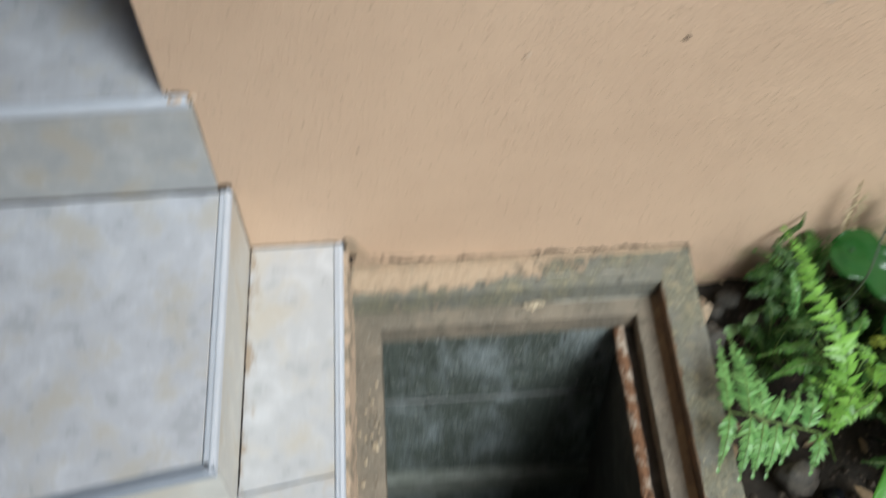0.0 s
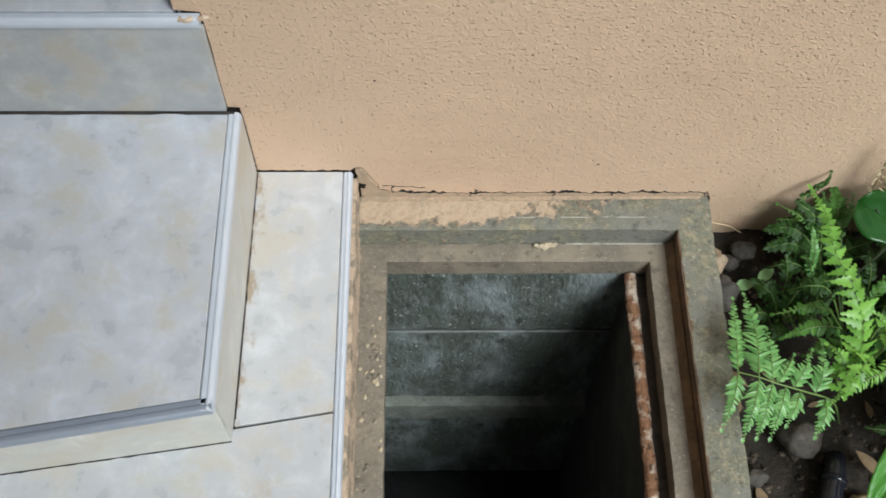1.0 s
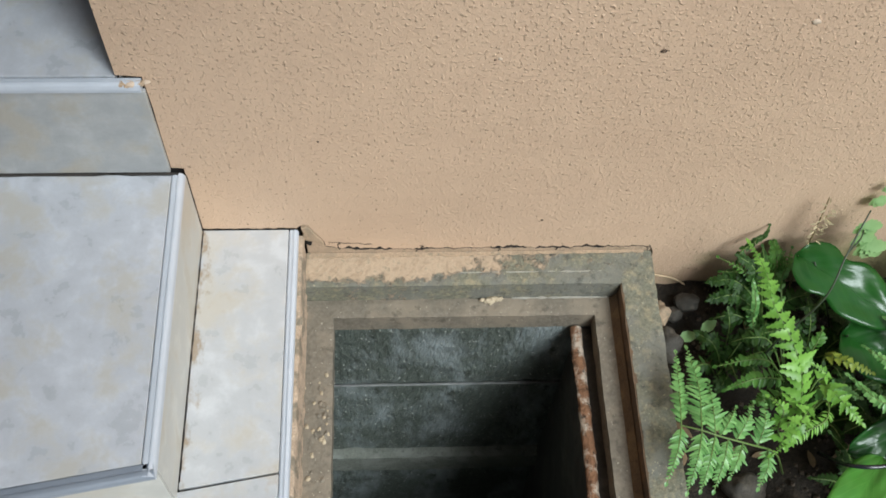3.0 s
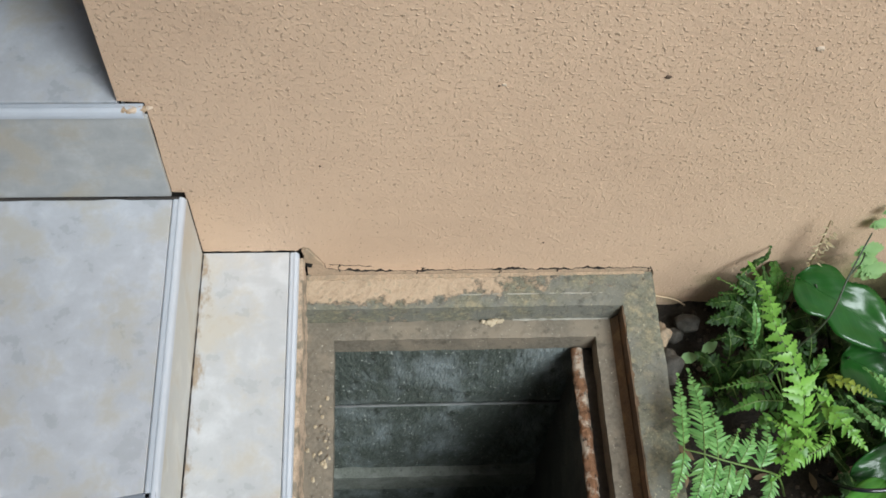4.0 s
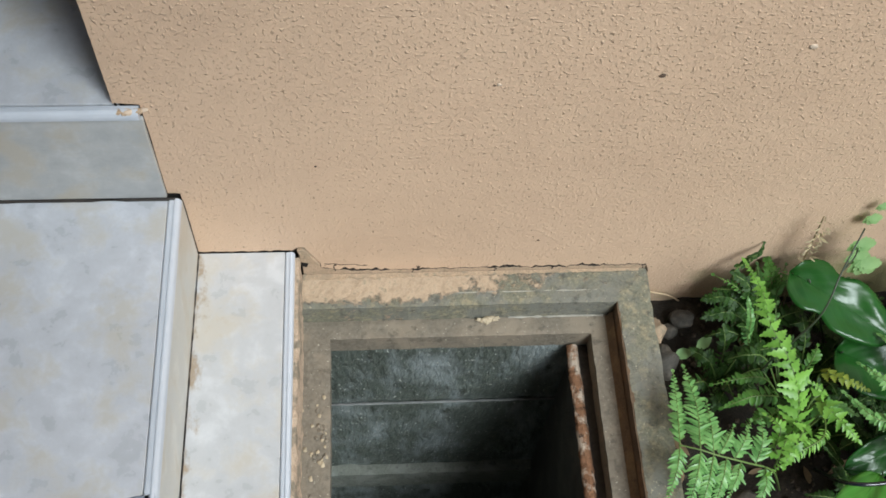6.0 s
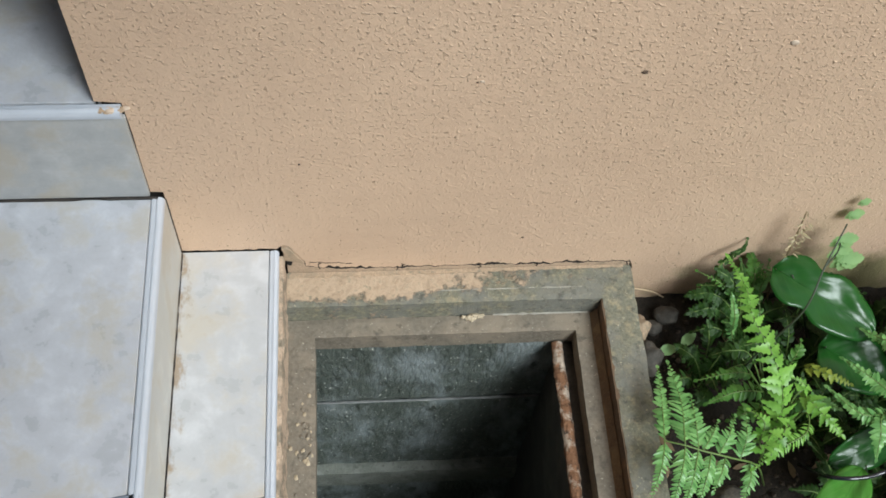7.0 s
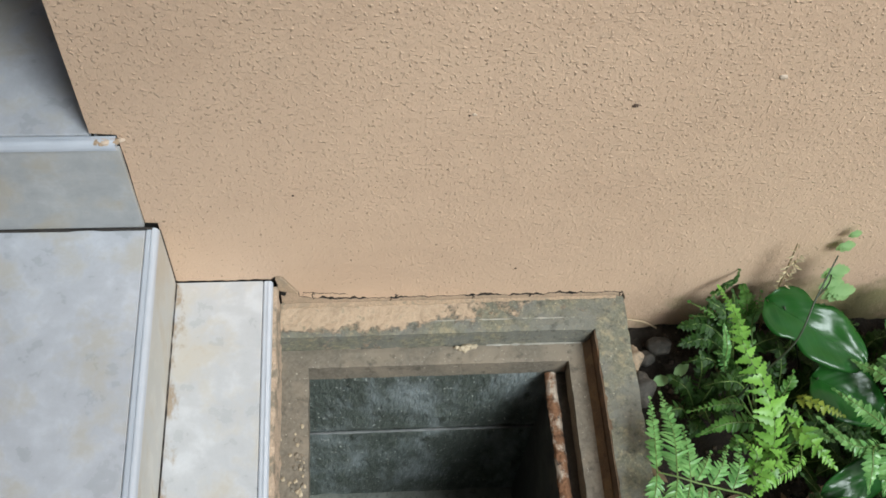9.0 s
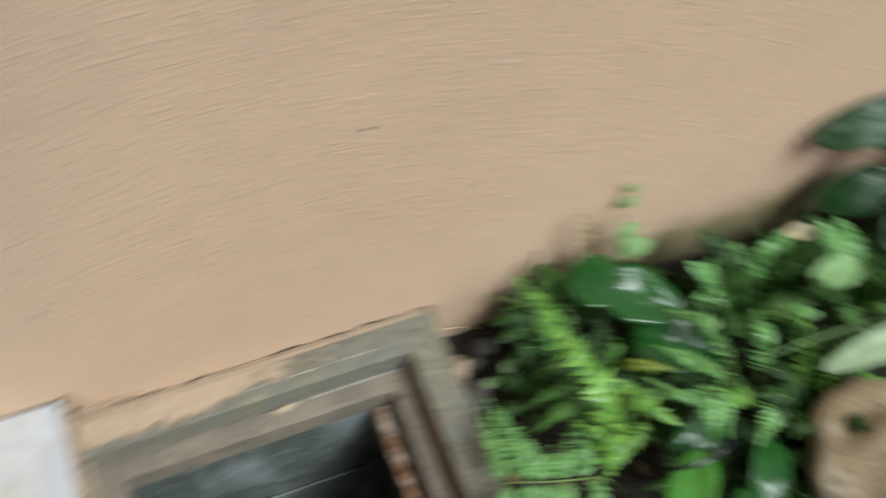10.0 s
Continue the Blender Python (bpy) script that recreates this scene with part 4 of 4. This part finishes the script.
frond(fern_a, [(0.710, -0.367, 0.030), (0.723, -0.336, 0.045), (0.733, -0.288, 0.035)], 0.022, FERN_LACY, "oval", 15, rnd, 0.05, 0.0010, name="pinna")
frond(fern_a, [(0.590, -0.342, 0.055), (0.578, -0.382, 0.055), (0.558, -0.426, 0.040)], 0.019, FERN_LACY, "oval", 16, rnd, 0.05, 0.0010, name="pinna")
frond(fern_a, [(0.619, -0.352, 0.060), (0.607, -0.392, 0.058), (0.587, -0.441, 0.040)], 0.024, FERN_LACY, "oval", 19, rnd, 0.05, 0.0010, name="pinna")
frond(fern_a, [(0.640, -0.356, 0.055), (0.624, -0.400, 0.055), (0.608, -0.438, 0.040)], 0.021, FERN_LACY, "oval", 16, rnd, 0.05, 0.0010, name="pinna")
frond(fern_a, [(0.660, -0.362, 0.050), (0.648, -0.395, 0.050), (0.629, -0.438, 0.035)], 0.022, FERN_LACY, "oval", 16, rnd, 0.05, 0.0010, name="pinna")
frond(fern_a, [(0.685, -0.365, 0.040), (0.671, -0.393, 0.045), (0.657, -0.417, 0.035)], 0.019, FERN_LACY, "oval", 11, rnd, 0.05, 0.0010, name="pinna")
frond(fern_a, [(0.728, -0.369, 0.020), (0.722, -0.398, 0.025), (0.706, -0.427, 0.010)], 0.021, FERN_LACY, "oval", 14, rnd, 0.05, 0.0010, name="pinna")

# bright narrow fern in front of the wall
fern_b = thing("fern", "bright yellow-green fern frond with toothed triangular leaflets", "fern", "garden ferns", at=(0.802, -0.316, -0.100))
frond(fern_b, [(0.791, -0.328, -0.100), (0.780, -0.319, -0.010), (0.785, -0.298, 0.050), (0.778, -0.270, 0.090), (0.762, -0.234, 0.120), (0.737, -0.179, 0.140), (0.732, -0.129, 0.150), (0.713, -0.079, 0.155)], 0.042, FERN_BRIGHT, "tri", 26, rnd, 0.10)
frond(fern_b, [(0.802, -0.316, -0.100), (0.832, -0.292, 0.020), (0.816, -0.335, 0.055), (0.773, -0.358, 0.055), (0.728, -0.382, 0.030)], 0.030, FERN_BRIGHT, "comb", 24, rnd, 0.42)
frond(fern_b, [(0.802, -0.316, -0.100), (0.801, -0.307, 0.030), (0.771, -0.344, 0.060), (0.754, -0.367, 0.050), (0.751, -0.375, 0.040)], 0.026, FERN_BRIGHT, "tri", 10, rnd, 0.35)
frond(fern_b, [(0.802, -0.316, -0.100), (0.830, -0.267, 0.020), (0.854, -0.301, 0.040), (0.882, -0.335, 0.030)], 0.034, FERN_BRIGHT, "tri", 10, rnd, 0.40)
frond(fern_b, [(0.802, -0.316, -0.100), (0.833, -0.284, 0.000), (0.864, -0.273, 0.020), (0.893, -0.287, 0.020)], 0.026, FERN_LACY, "tri", 10, rnd, 0.40)
frond(fern_b, [(0.881, -0.229, -0.100), (0.859, -0.209, 0.000), (0.883, -0.230, 0.030), (0.924, -0.246, 0.020)], 0.024, FERN_GOLD, "tri", 9, rnd, 0.42)
frond(fern_b, [(0.802, -0.316, -0.100), (0.751, -0.336, 0.020), (0.754, -0.316, 0.050), (0.735, -0.295, 0.050)], 0.024, FERN_BRIGHT, "oval", 10, rnd, 0.35)
frond(fern_b, [(0.802, -0.316, -0.100), (0.804, -0.283, 0.060), (0.824, -0.268, 0.070), (0.804, -0.255, 0.080)], 0.020, FERN_BRIGHT, "tri", 7, rnd, 0.50)

# ferns at the wall foot, their shade put into a darker green
fern_c = thing("fern", "fern at the foot of the wall, green darkened to paint its shade", "fern", "garden ferns", at=(0.810, -0.094, -0.110))
frond(fern_c, [(0.810, -0.094, -0.110), (0.780, -0.068, -0.020), (0.746, -0.055, 0.020), (0.708, -0.028, 0.020)], 0.016, FERN_MID, "oval", 13, rnd, 0.25)
frond(fern_c, [(0.810, -0.094, -0.110), (0.776, -0.071, -0.040), (0.737, -0.057, -0.010), (0.698, -0.055, -0.020)], 0.026, FERN_SHADE, "lacy", 14, rnd, 0.25)
frond(fern_c, [(0.810, -0.094, -0.110), (0.772, -0.085, -0.050), (0.739, -0.075, -0.030), (0.698, -0.080, -0.040)], 0.026, FERN_SHADE, "lacy", 14, rnd, 0.25)
frond(fern_c, [(0.810, -0.094, -0.110), (0.766, -0.107, -0.060), (0.739, -0.102, -0.050), (0.707, -0.105, -0.060)], 0.026, FERN_SHADE, "comb", 14, rnd, 0.25)
frond(fern_c, [(0.810, -0.094, -0.110), (0.773, -0.058, -0.020), (0.748, -0.049, 0.000), (0.719, -0.040, -0.010)], 0.024, FERN_SHADE, "comb", 14, rnd, 0.25)
frond(fern_c, [(0.810, -0.094, -0.110), (0.775, -0.064, 0.000), (0.760, -0.052, 0.030), (0.735, -0.038, 0.040)], 0.020, FERN_SHADE, "lacy", 12, rnd, 0.25)
frond(fern_c, [(0.810, -0.094, -0.110), (0.782, -0.069, 0.000), (0.777, -0.053, 0.040), (0.776, -0.027, 0.050)], 0.020, FERN_SHADE, "comb", 14, rnd, 0.25)
frond(fern_c, [(0.810, -0.094, -0.110), (0.740, -0.041, 0.020), (0.757, -0.025, 0.060), (0.774, -0.018, 0.075), (0.783, -0.003, 0.080)], 0.010, FERN_SHADE, "comb", 12, rnd, 0.25)
fern_d = thing("fern", "mid-green fern spreading under the bright frond", "fern", "garden ferns", at=(0.830, -0.205, -0.110))
frond(fern_d, [(0.830, -0.205, -0.110), (0.768, -0.214, 0.000), (0.725, -0.219, 0.020), (0.676, -0.221, 0.000)], 0.022, FERN_MID, "oval", 14, rnd, 0.25)
frond(fern_d, [(0.830, -0.205, -0.110), (0.778, -0.244, 0.000), (0.730, -0.252, 0.020), (0.685, -0.262, 0.000)], 0.028, FERN_MID, "comb", 18, rnd, 0.25)
frond(fern_d, [(0.830, -0.205, -0.110), (0.771, -0.273, 0.000), (0.738, -0.288, 0.020), (0.716, -0.291, 0.000)], 0.024, FERN_MID, "oval", 12, rnd, 0.25)
frond(fern_d, [(0.830, -0.205, -0.110), (0.776, -0.126, -0.060), (0.769, -0.100, -0.010), (0.764, -0.060, 0.010)], 0.018, FERN_LACY, "comb", 18, rnd, 0.25)
frond(fern_d, [(0.830, -0.205, -0.110), (0.808, -0.073, -0.020), (0.803, -0.044, 0.030), (0.806, 0.005, 0.030)], 0.026, FERN_MID, "lacy", 12, rnd, 0.25)
frond(fern_d, [(0.830, -0.205, -0.110), (0.822, -0.069, -0.020), (0.822, -0.049, 0.020), (0.839, -0.012, 0.020)], 0.022, FERN_LACY, "oval", 12, rnd, 0.25)
frond(fern_d, [(0.830, -0.205, -0.110), (0.784, -0.171, -0.020), (0.745, -0.170, 0.000), (0.718, -0.168, -0.020)], 0.024, FERN_SHADE, "comb", 14, rnd, 0.25)
frond(fern_d, [(0.830, -0.205, -0.110), (0.837, -0.200, 0.000), (0.845, -0.188, 0.030), (0.854, -0.171, 0.030)], 0.020, FERN_MID, "oval", 9, rnd, 0.25)

# low filler ferns, coloured dark as the shade between the plants
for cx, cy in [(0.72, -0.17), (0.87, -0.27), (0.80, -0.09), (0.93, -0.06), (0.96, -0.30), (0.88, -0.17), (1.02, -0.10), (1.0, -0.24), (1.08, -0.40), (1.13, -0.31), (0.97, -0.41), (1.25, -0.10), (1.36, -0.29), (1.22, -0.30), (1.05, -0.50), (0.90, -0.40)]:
    fern_g = thing("fern", "low filler fern, coloured dark like the shade around it", "fern", "garden ferns", at=(cx, cy, -0.11))
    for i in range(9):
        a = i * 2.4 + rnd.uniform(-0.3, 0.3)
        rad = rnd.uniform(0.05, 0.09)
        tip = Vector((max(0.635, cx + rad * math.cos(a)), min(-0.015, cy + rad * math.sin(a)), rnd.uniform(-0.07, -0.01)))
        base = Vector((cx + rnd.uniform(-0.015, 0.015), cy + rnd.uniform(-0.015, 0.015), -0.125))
        frond(fern_g, [base, base.lerp(tip, 0.5) + Vector((0, 0, 0.03)), tip], rnd.uniform(0.020, 0.030), FERN_SHADE, "lacy" if i % 2 else "comb", 12, rnd, 0.2)

# light comb ferns beside the broad leaves
fern_e = thing("fern", "light green comb-like fern beside the broad leaves", "fern", "garden ferns", at=(1.06, -0.32, -0.11))
for pts, h, count in [
    ([(1.086, -0.252, -0.110), (0.980, -0.287, 0.050), (0.936, -0.258, 0.070), (0.901, -0.217, 0.060)], 0.028, 24),
    ([(1.086, -0.252, -0.110), (0.958, -0.306, 0.040), (0.906, -0.311, 0.060), (0.865, -0.262, 0.055)], 0.024, 20),
    ([(1.086, -0.252, -0.110), (0.949, -0.310, 0.050), (0.928, -0.348, 0.060), (0.921, -0.379, 0.040)], 0.026, 18),
    ([(1.086, -0.252, -0.110), (0.972, -0.311, 0.050), (0.950, -0.353, 0.060), (0.944, -0.384, 0.040)], 0.026, 18),
]:
    frond(fern_e, pts, h, FERN_LACY, "comb", count, rnd, 0.3)
for tip, mid, h in [((0.950, -0.165, 0.055), (1.00, -0.225, 0.065), 0.034),
                    ((0.93, -0.345, 0.05), (1.0, -0.335, 0.05), 0.034), ((0.985, -0.41, 0.04), (1.03, -0.37, 0.045), 0.034), ((1.08, -0.22, 0.06), (1.07, -0.27, 0.05), 0.034)]:
    frond(fern_e, [(1.06, -0.32, -0.11), mid, tip], h, FERN_LACY if rnd.random() < 0.6 else FERN_BRIGHT, "comb", 22, rnd, 0.3)

fern_h = thing("fern", "fresh green spreading fern between the leaves", "fern", "garden ferns", at=(1.14, -0.36, -0.11))
for i in range(14):
    a = i * 2.4 + rnd.uniform(-0.3, 0.3)
    r = rnd.uniform(0.08, 0.16)
    tip = Vector((1.13 + r * math.cos(a), -0.345 + r * math.sin(a) * 0.8, rnd.uniform(-0.02, 0.05)))
    base = Vector((1.14 + rnd.uniform(-0.02, 0.02), -0.36 + rnd.uniform(-0.02, 0.02), -0.115))
    frond(fern_h, [base, base.lerp(tip, 0.5) + Vector((0, 0, 0.05)), tip], rnd.uniform(0.028, 0.04), (FERN_SHADE, FERN_SHADE, FERN_BRIGHT)[i % 3], "comb" if i % 2 else "lobed", 15, rnd, 0.25)

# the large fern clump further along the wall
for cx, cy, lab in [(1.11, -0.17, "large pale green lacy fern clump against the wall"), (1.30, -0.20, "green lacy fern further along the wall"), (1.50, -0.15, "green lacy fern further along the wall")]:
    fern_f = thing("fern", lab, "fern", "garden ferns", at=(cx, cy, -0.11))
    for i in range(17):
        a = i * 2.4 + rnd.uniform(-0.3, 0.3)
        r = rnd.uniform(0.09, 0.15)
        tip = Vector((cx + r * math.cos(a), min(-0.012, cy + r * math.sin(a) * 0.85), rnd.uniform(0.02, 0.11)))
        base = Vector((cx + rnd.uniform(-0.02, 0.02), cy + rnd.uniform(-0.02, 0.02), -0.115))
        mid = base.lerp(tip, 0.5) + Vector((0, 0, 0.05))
        frond(fern_f, [base, mid, tip], rnd.uniform(0.035, 0.05), FERN_LACY if i % 2 else FERN_SHADE, "lacy", 14, rnd, 0.22)

# broad-leaved plants
arum = thing("broad_leaf_plant", "dark glossy rounded leaves on thin stalks by the wall", "plant", "broad-leaved plants", at=(0.93, -0.13, -0.11))
broad_leaf(arum, (0.820, -0.054, 0.078), (0.978, -0.170, 0.045), 0.112, BROAD, (0.05, -0.35, 1), 0.45, 0.05, 0.08, "glossy dark green waisted leaf", waist=0.27)
broad_leaf(arum, (0.897, -0.168, 0.010), (1.015, -0.235, -0.012), 0.110, BROAD, (0, -0.2, 1), 0.5, 0.08, 0.12)
stalk(arum, [(0.93, -0.13, -0.115), (0.885, -0.10, 0.0), (0.848, -0.070, 0.073)], 0.0022)
stalk(arum, [(0.935, -0.14, -0.115), (0.905, -0.165, -0.04), (0.905, -0.172, 0.008)], 0.0022)

low = thing("broad_leaf_plant", "bright and dark glossy leaves low on the soil", "plant", "broad-leaved plants", at=(0.93, -0.42, -0.11))
broad_leaf(low, (0.905, -0.385, 0.035), (0.762, -0.540, 0.030), 0.080, BROAD_LIGHT, (-0.25, -0.15, 1), 0.0, 0.08, 0.28, "bright green glossy leaf")
broad_leaf(low, (0.985, -0.325, 0.005), (0.868, -0.372, 0.000), 0.070, BROAD, (0.1, -0.5, 1), 0.3, 0.10, 0.2)
broad_leaf(low, (1.03, -0.40, 0.0), (0.955, -0.49, -0.01), 0.075, BROAD, (0.3, -0.3, 1), 0.3, 0.1, 0.2)
broad_leaf(low, (0.95, -0.46, 0.01), (0.90, -0.57, -0.01), 0.07, BROAD, (0.2, -0.3, 1), 0.3, 0.1, 0.2)
stalk(low, [(0.93, -0.42, -0.115), (0.925, -0.39, -0.02), (0.905, -0.386, 0.034)], 0.002)
stalk(low, [(0.93, -0.42, -0.115), (0.98, -0.36, -0.05), (0.985, -0.326, 0.004)], 0.002)
stalk(low, [(0.93, -0.42, -0.115), (1.0, -0.40, -0.04), (1.03, -0.40, 0.0)], 0.002)
stalk(low, [(0.93, -0.42, -0.115), (0.945, -0.44, -0.04), (0.95, -0.46, 0.01)], 0.002)

far_plant = thing("broad_leaf_plant", "dark green leaf cluster against the wall", "plant", "broad-leaved plants", at=(1.40, -0.08, -0.11))
for b, t, w, m in [((1.44, -0.05, 0.24), (1.25, -0.035, 0.215), 0.085, BROAD_DEEP), ((1.52, -0.06, 0.25), (1.36, -0.08, 0.19), 0.12, BROAD_DEEP), ((1.42, -0.09, 0.10), (1.29, -0.06, 0.05), 0.09, BROAD_DEEP),
                   ((1.45, -0.12, 0.08), (1.36, -0.19, 0.05), 0.09, BROAD_DEEP), ((1.50, -0.08, 0.14), (1.62, -0.12, 0.10), 0.10, BROAD_DEEP), ((1.42, -0.10, 0.06), (1.47, -0.20, 0.03), 0.09, BROAD_LIGHT)]:
    broad_leaf(far_plant, b, t, w, m, (0, -0.6, 1), 0.3, 0.08, 0.15)
    stalk(far_plant, [(1.42, -0.08, -0.12), ((1.42 + b[0]) / 2, b[1], b[2] * 0.4 - 0.03), b], 0.0022)

pale = thing("strap_leaf_plant", "pale green strap leaves on yellowish stems", "plant", at=(1.36, -0.33, -0.11))
broad_leaf(pale, (1.37, -0.345, 0.10), (1.118, -0.350, 0.085), 0.060, PALE_LEAF, (0, -0.2, 1), 0.0, 0.05, 0.18, "long pale green leaf")
broad_leaf(pale, (1.27, -0.205, 0.09), (1.185, -0.205, 0.075), 0.06, VINE_LEAF, (0, -0.2, 1), 0.1, 0.06, 0.15)
stalk(pale, [(1.36, -0.33, -0.12), (1.38, -0.34, 0.0), (1.37, -0.345, 0.10)], 0.003, STEM)
stalk(pale, [(1.36, -0.33, -0.12), (1.33, -0.25, 0.0), (1.27, -0.205, 0.09)], 0.003, STEM)
stalk(pale, [(1.30, -0.30, 0.055), (1.18, -0.292, 0.06), (1.055, -0.287, 0.045)], 0.0024, VINE_LEAF)

# thin vine with small pale lobed leaves
vine = thing("vine", "thin dark vine stem with small pale green lobed leaves", "vine", at=(0.776, -0.185, -0.11))
stalk(vine, [(0.765, -0.20, -0.115), (0.778, -0.185, 0.0), (0.836, -0.152, 0.10), (0.868, -0.097, 0.150), (0.904, -0.042, 0.187)], 0.0023)
stalk(vine, [(0.868, -0.097, 0.150), (0.892, -0.075, 0.152), (0.905, -0.055, 0.148)], 0.0018)
for c, ln in [((0.908, -0.045, 0.140), 0.038), ((0.928, -0.055, 0.090), 0.046), ((0.927, -0.012, 0.166), 0.026), ((0.912, -0.05, 0.11), 0.034), ((0.930, -0.012, 0.203), 0.018)]:
    bm = bmesh.new()
    for a in (-0.8, -0.3, 0.2, 0.8):
        d = Vector((math.sin(a + 0.5), -0.25, -math.cos(a + 0.5) * 0.9))
        leaflet(bm, Vector(c) + Vector((0, 0, ln * 0.4)), d, Vector((0.1, -1, 0.35)), ln * (1.05 - 0.30 * abs(a)), ln * 0.66, -1, 0.15)
    part("leaf", bm, VINE_LEAF, vine, "", True)

# dry seed twig against the wall
dry = thing("dry_twig", "dry straw-coloured seed twig standing against the wall", "twig", at=(0.864, -0.03, -0.11))
stalk(dry, [(0.866, -0.035, -0.12), (0.852, -0.03, 0.02), (0.846, -0.03, 0.10), (0.842, -0.02, 0.190)], 0.0022, TWIG)
bm = bmesh.new()
for i in range(85):
    s = rnd.random() ** 0.6
    p = Vector((0.854 - 0.012 * s, -0.030, 0.0 + 0.19 * s))
    d = Vector((rnd.uniform(-1, 1), rnd.uniform(-0.8, 0.1), rnd.uniform(-0.3, 0.8)))
    leaflet(bm, p + d * 0.006, d, Vector((rnd.uniform(-1, 1), -1, 0.4)), rnd.uniform(0.006, 0.014), rnd.uniform(0.0015, 0.0035))
part("seed_head", bm, BEIGE, dry)
tagged(mesh_ob("root_strand", tube(arc([(0.604, -0.004, -0.078), (0.635, -0.005, -0.086), (0.662, -0.005, -0.098), (0.690, -0.006, -0.122)]), 0.0016, 5), plain_mat("pale_root", (0.55, 0.42, 0.27), 0.8), True), "pale dry root strand on the wall foot", "root")

# stones, debris
for c, s, m, lab in [((0.716, -0.402, -0.080), (0.034, 0.028, 0.030), STONE, "rounded grey stone lying on the soil"), ((0.630, -0.140, -0.085), (0.022, 0.030, 0.028), STONE, "angular grey stone beside the hatch rim"),
                     ((0.622, -0.085, -0.085), (0.016, 0.024, 0.030), MORTAR, "lump of peach mortar at the rim's corner"), ((0.680, -0.048, -0.105), (0.022, 0.018, 0.016), STONE, "small grey stone at the wall foot"),
                     ((0.655, -0.070, -0.110), (0.016, 0.014, 0.012), STONE, "small grey stone at the wall foot"), ((0.645, -0.455, -0.105), (0.018, 0.014, 0.012), STONE, "small stone on the soil"),
                     ((0.80, -0.505, -0.09), (0.022, 0.02, 0.018), TANSTONE, "pale pebble on the soil"), ((1.215, -0.50, -0.05), (0.155, 0.125, 0.10), TANSTONE, "large tan boulder on the soil")]:
    tagged(mesh_ob("stone", boulder(c, s, c[0] * 17, 4 if s[0] > 0.1 else 3, 0.4), m, True), lab, "stone", "garden stones")
pipe = thing("plastic_pipe", "short black plastic pipe end lying on the soil", "pipe", at=(0.755, -0.46, -0.1))
part("tube", tube([(0.772, -0.425, -0.098), (0.764, -0.45, -0.090), (0.750, -0.49, -0.085), (0.735, -0.54, -0.085)], [0.017, 0.018, 0.018, 0.018], 16), BLACKPIPE, pipe, "", True)
part("collar", tube([(0.760, -0.462, -0.0885), (0.757, -0.470, -0.088)], 0.0205, 16), BLACKPIPE, pipe, "", True)
tagged(mesh_ob("black_hose", tube(arc([(0.84, -0.35, -0.06), (0.842, -0.403, 0.038), (0.89, -0.411, 0.054), (0.945, -0.396, 0.046), (1.02, -0.36, -0.09)]), 0.0035, 8), BLACKPIPE, True), "thin black hose looped over the soil", "hose")


def flat_leaf(c, ln, wd, ang, mat, lab, name="fallen_leaf"):
    bm = bmesh.new()
    d = Vector((math.cos(ang), math.sin(ang), 0.15))
    leaflet(bm, Vector(c), d, Vector((0.2, -0.3, 1)), ln, wd, 0, 0.25)
    tagged(mesh_ob(name, bm, mat, True), lab, "leaf", "fallen leaves")


flat_leaf((0.650, -0.130, -0.082), 0.034, 0.020, 0.1, VINE_LEAF, "small pale oval leaf near the stones")
flat_leaf((0.688, -0.120, -0.075), 0.036, 0.020, 0.5, VINE_LEAF, "small pale oval leaf near the stones")
flat_leaf((1.245, -0.115, 0.075), 0.06, 0.028, 3.1, BEIGE, "beige dry leaf caught on the ferns")
flat_leaf((0.83, -0.46, -0.08), 0.05, 0.02, 2.2, DEAD, "curled brown dead leaf")
for i in range(70):
    px, py = rnd.uniform(0.62, 1.55), rnd.uniform(-0.62, -0.02)
    flat_leaf((px, py, soil_height(px, py) + 0.006), rnd.uniform(0.02, 0.05), rnd.uniform(0.008, 0.02), rnd.uniform(0, 6.3), DEAD, "curled brown dead leaf")
# crumbs of soil and grit
me_v, me_f = [], []
for i in range(1500):
    px, py = rnd.uniform(0.605, 1.6), rnd.uniform(-0.7, -0.005)
    r = rnd.uniform(0.002, 0.008) * (1 if rnd.random() < 0.9 else 1.7)
    pz = soil_height(px, py) + r * 0.3
    k = len(me_v)
    a = rnd.uniform(0, 3)
    for dx, dy, dz in ((1, 0, 0), (0, 1, 0), (-1, 0, 0), (0, -1, 0), (0, 0, 1), (0, 0, -1)):
        q = rnd.uniform(0.6, 1.1) * r
        me_v.append((px + q * (dx * math.cos(a) - dy * math.sin(a)), py + q * (dx * math.sin(a) + dy * math.cos(a)), pz + dz * q * 0.8))
    me_f += [(k + p, k + q2, k + 4) for p, q2 in ((0, 1), (1, 2), (2, 3), (3, 0))] + [(k + q2, k + p, k + 5) for p, q2 in ((0, 1), (1, 2), (2, 3), (3, 0))]
me = bpy.data.meshes.new("soil_crumbs")
me.from_pydata(me_v, [], me_f)
me.materials.append(blotch_mat("grit", (0.05, 0.036, 0.025), (0.11, 0.085, 0.06), (0.03, 0.022, 0.015), 30, 0.9))
tagged(new("soil_crumbs", me), "dark crumbs of soil and grit", "soil", kind="stuff")
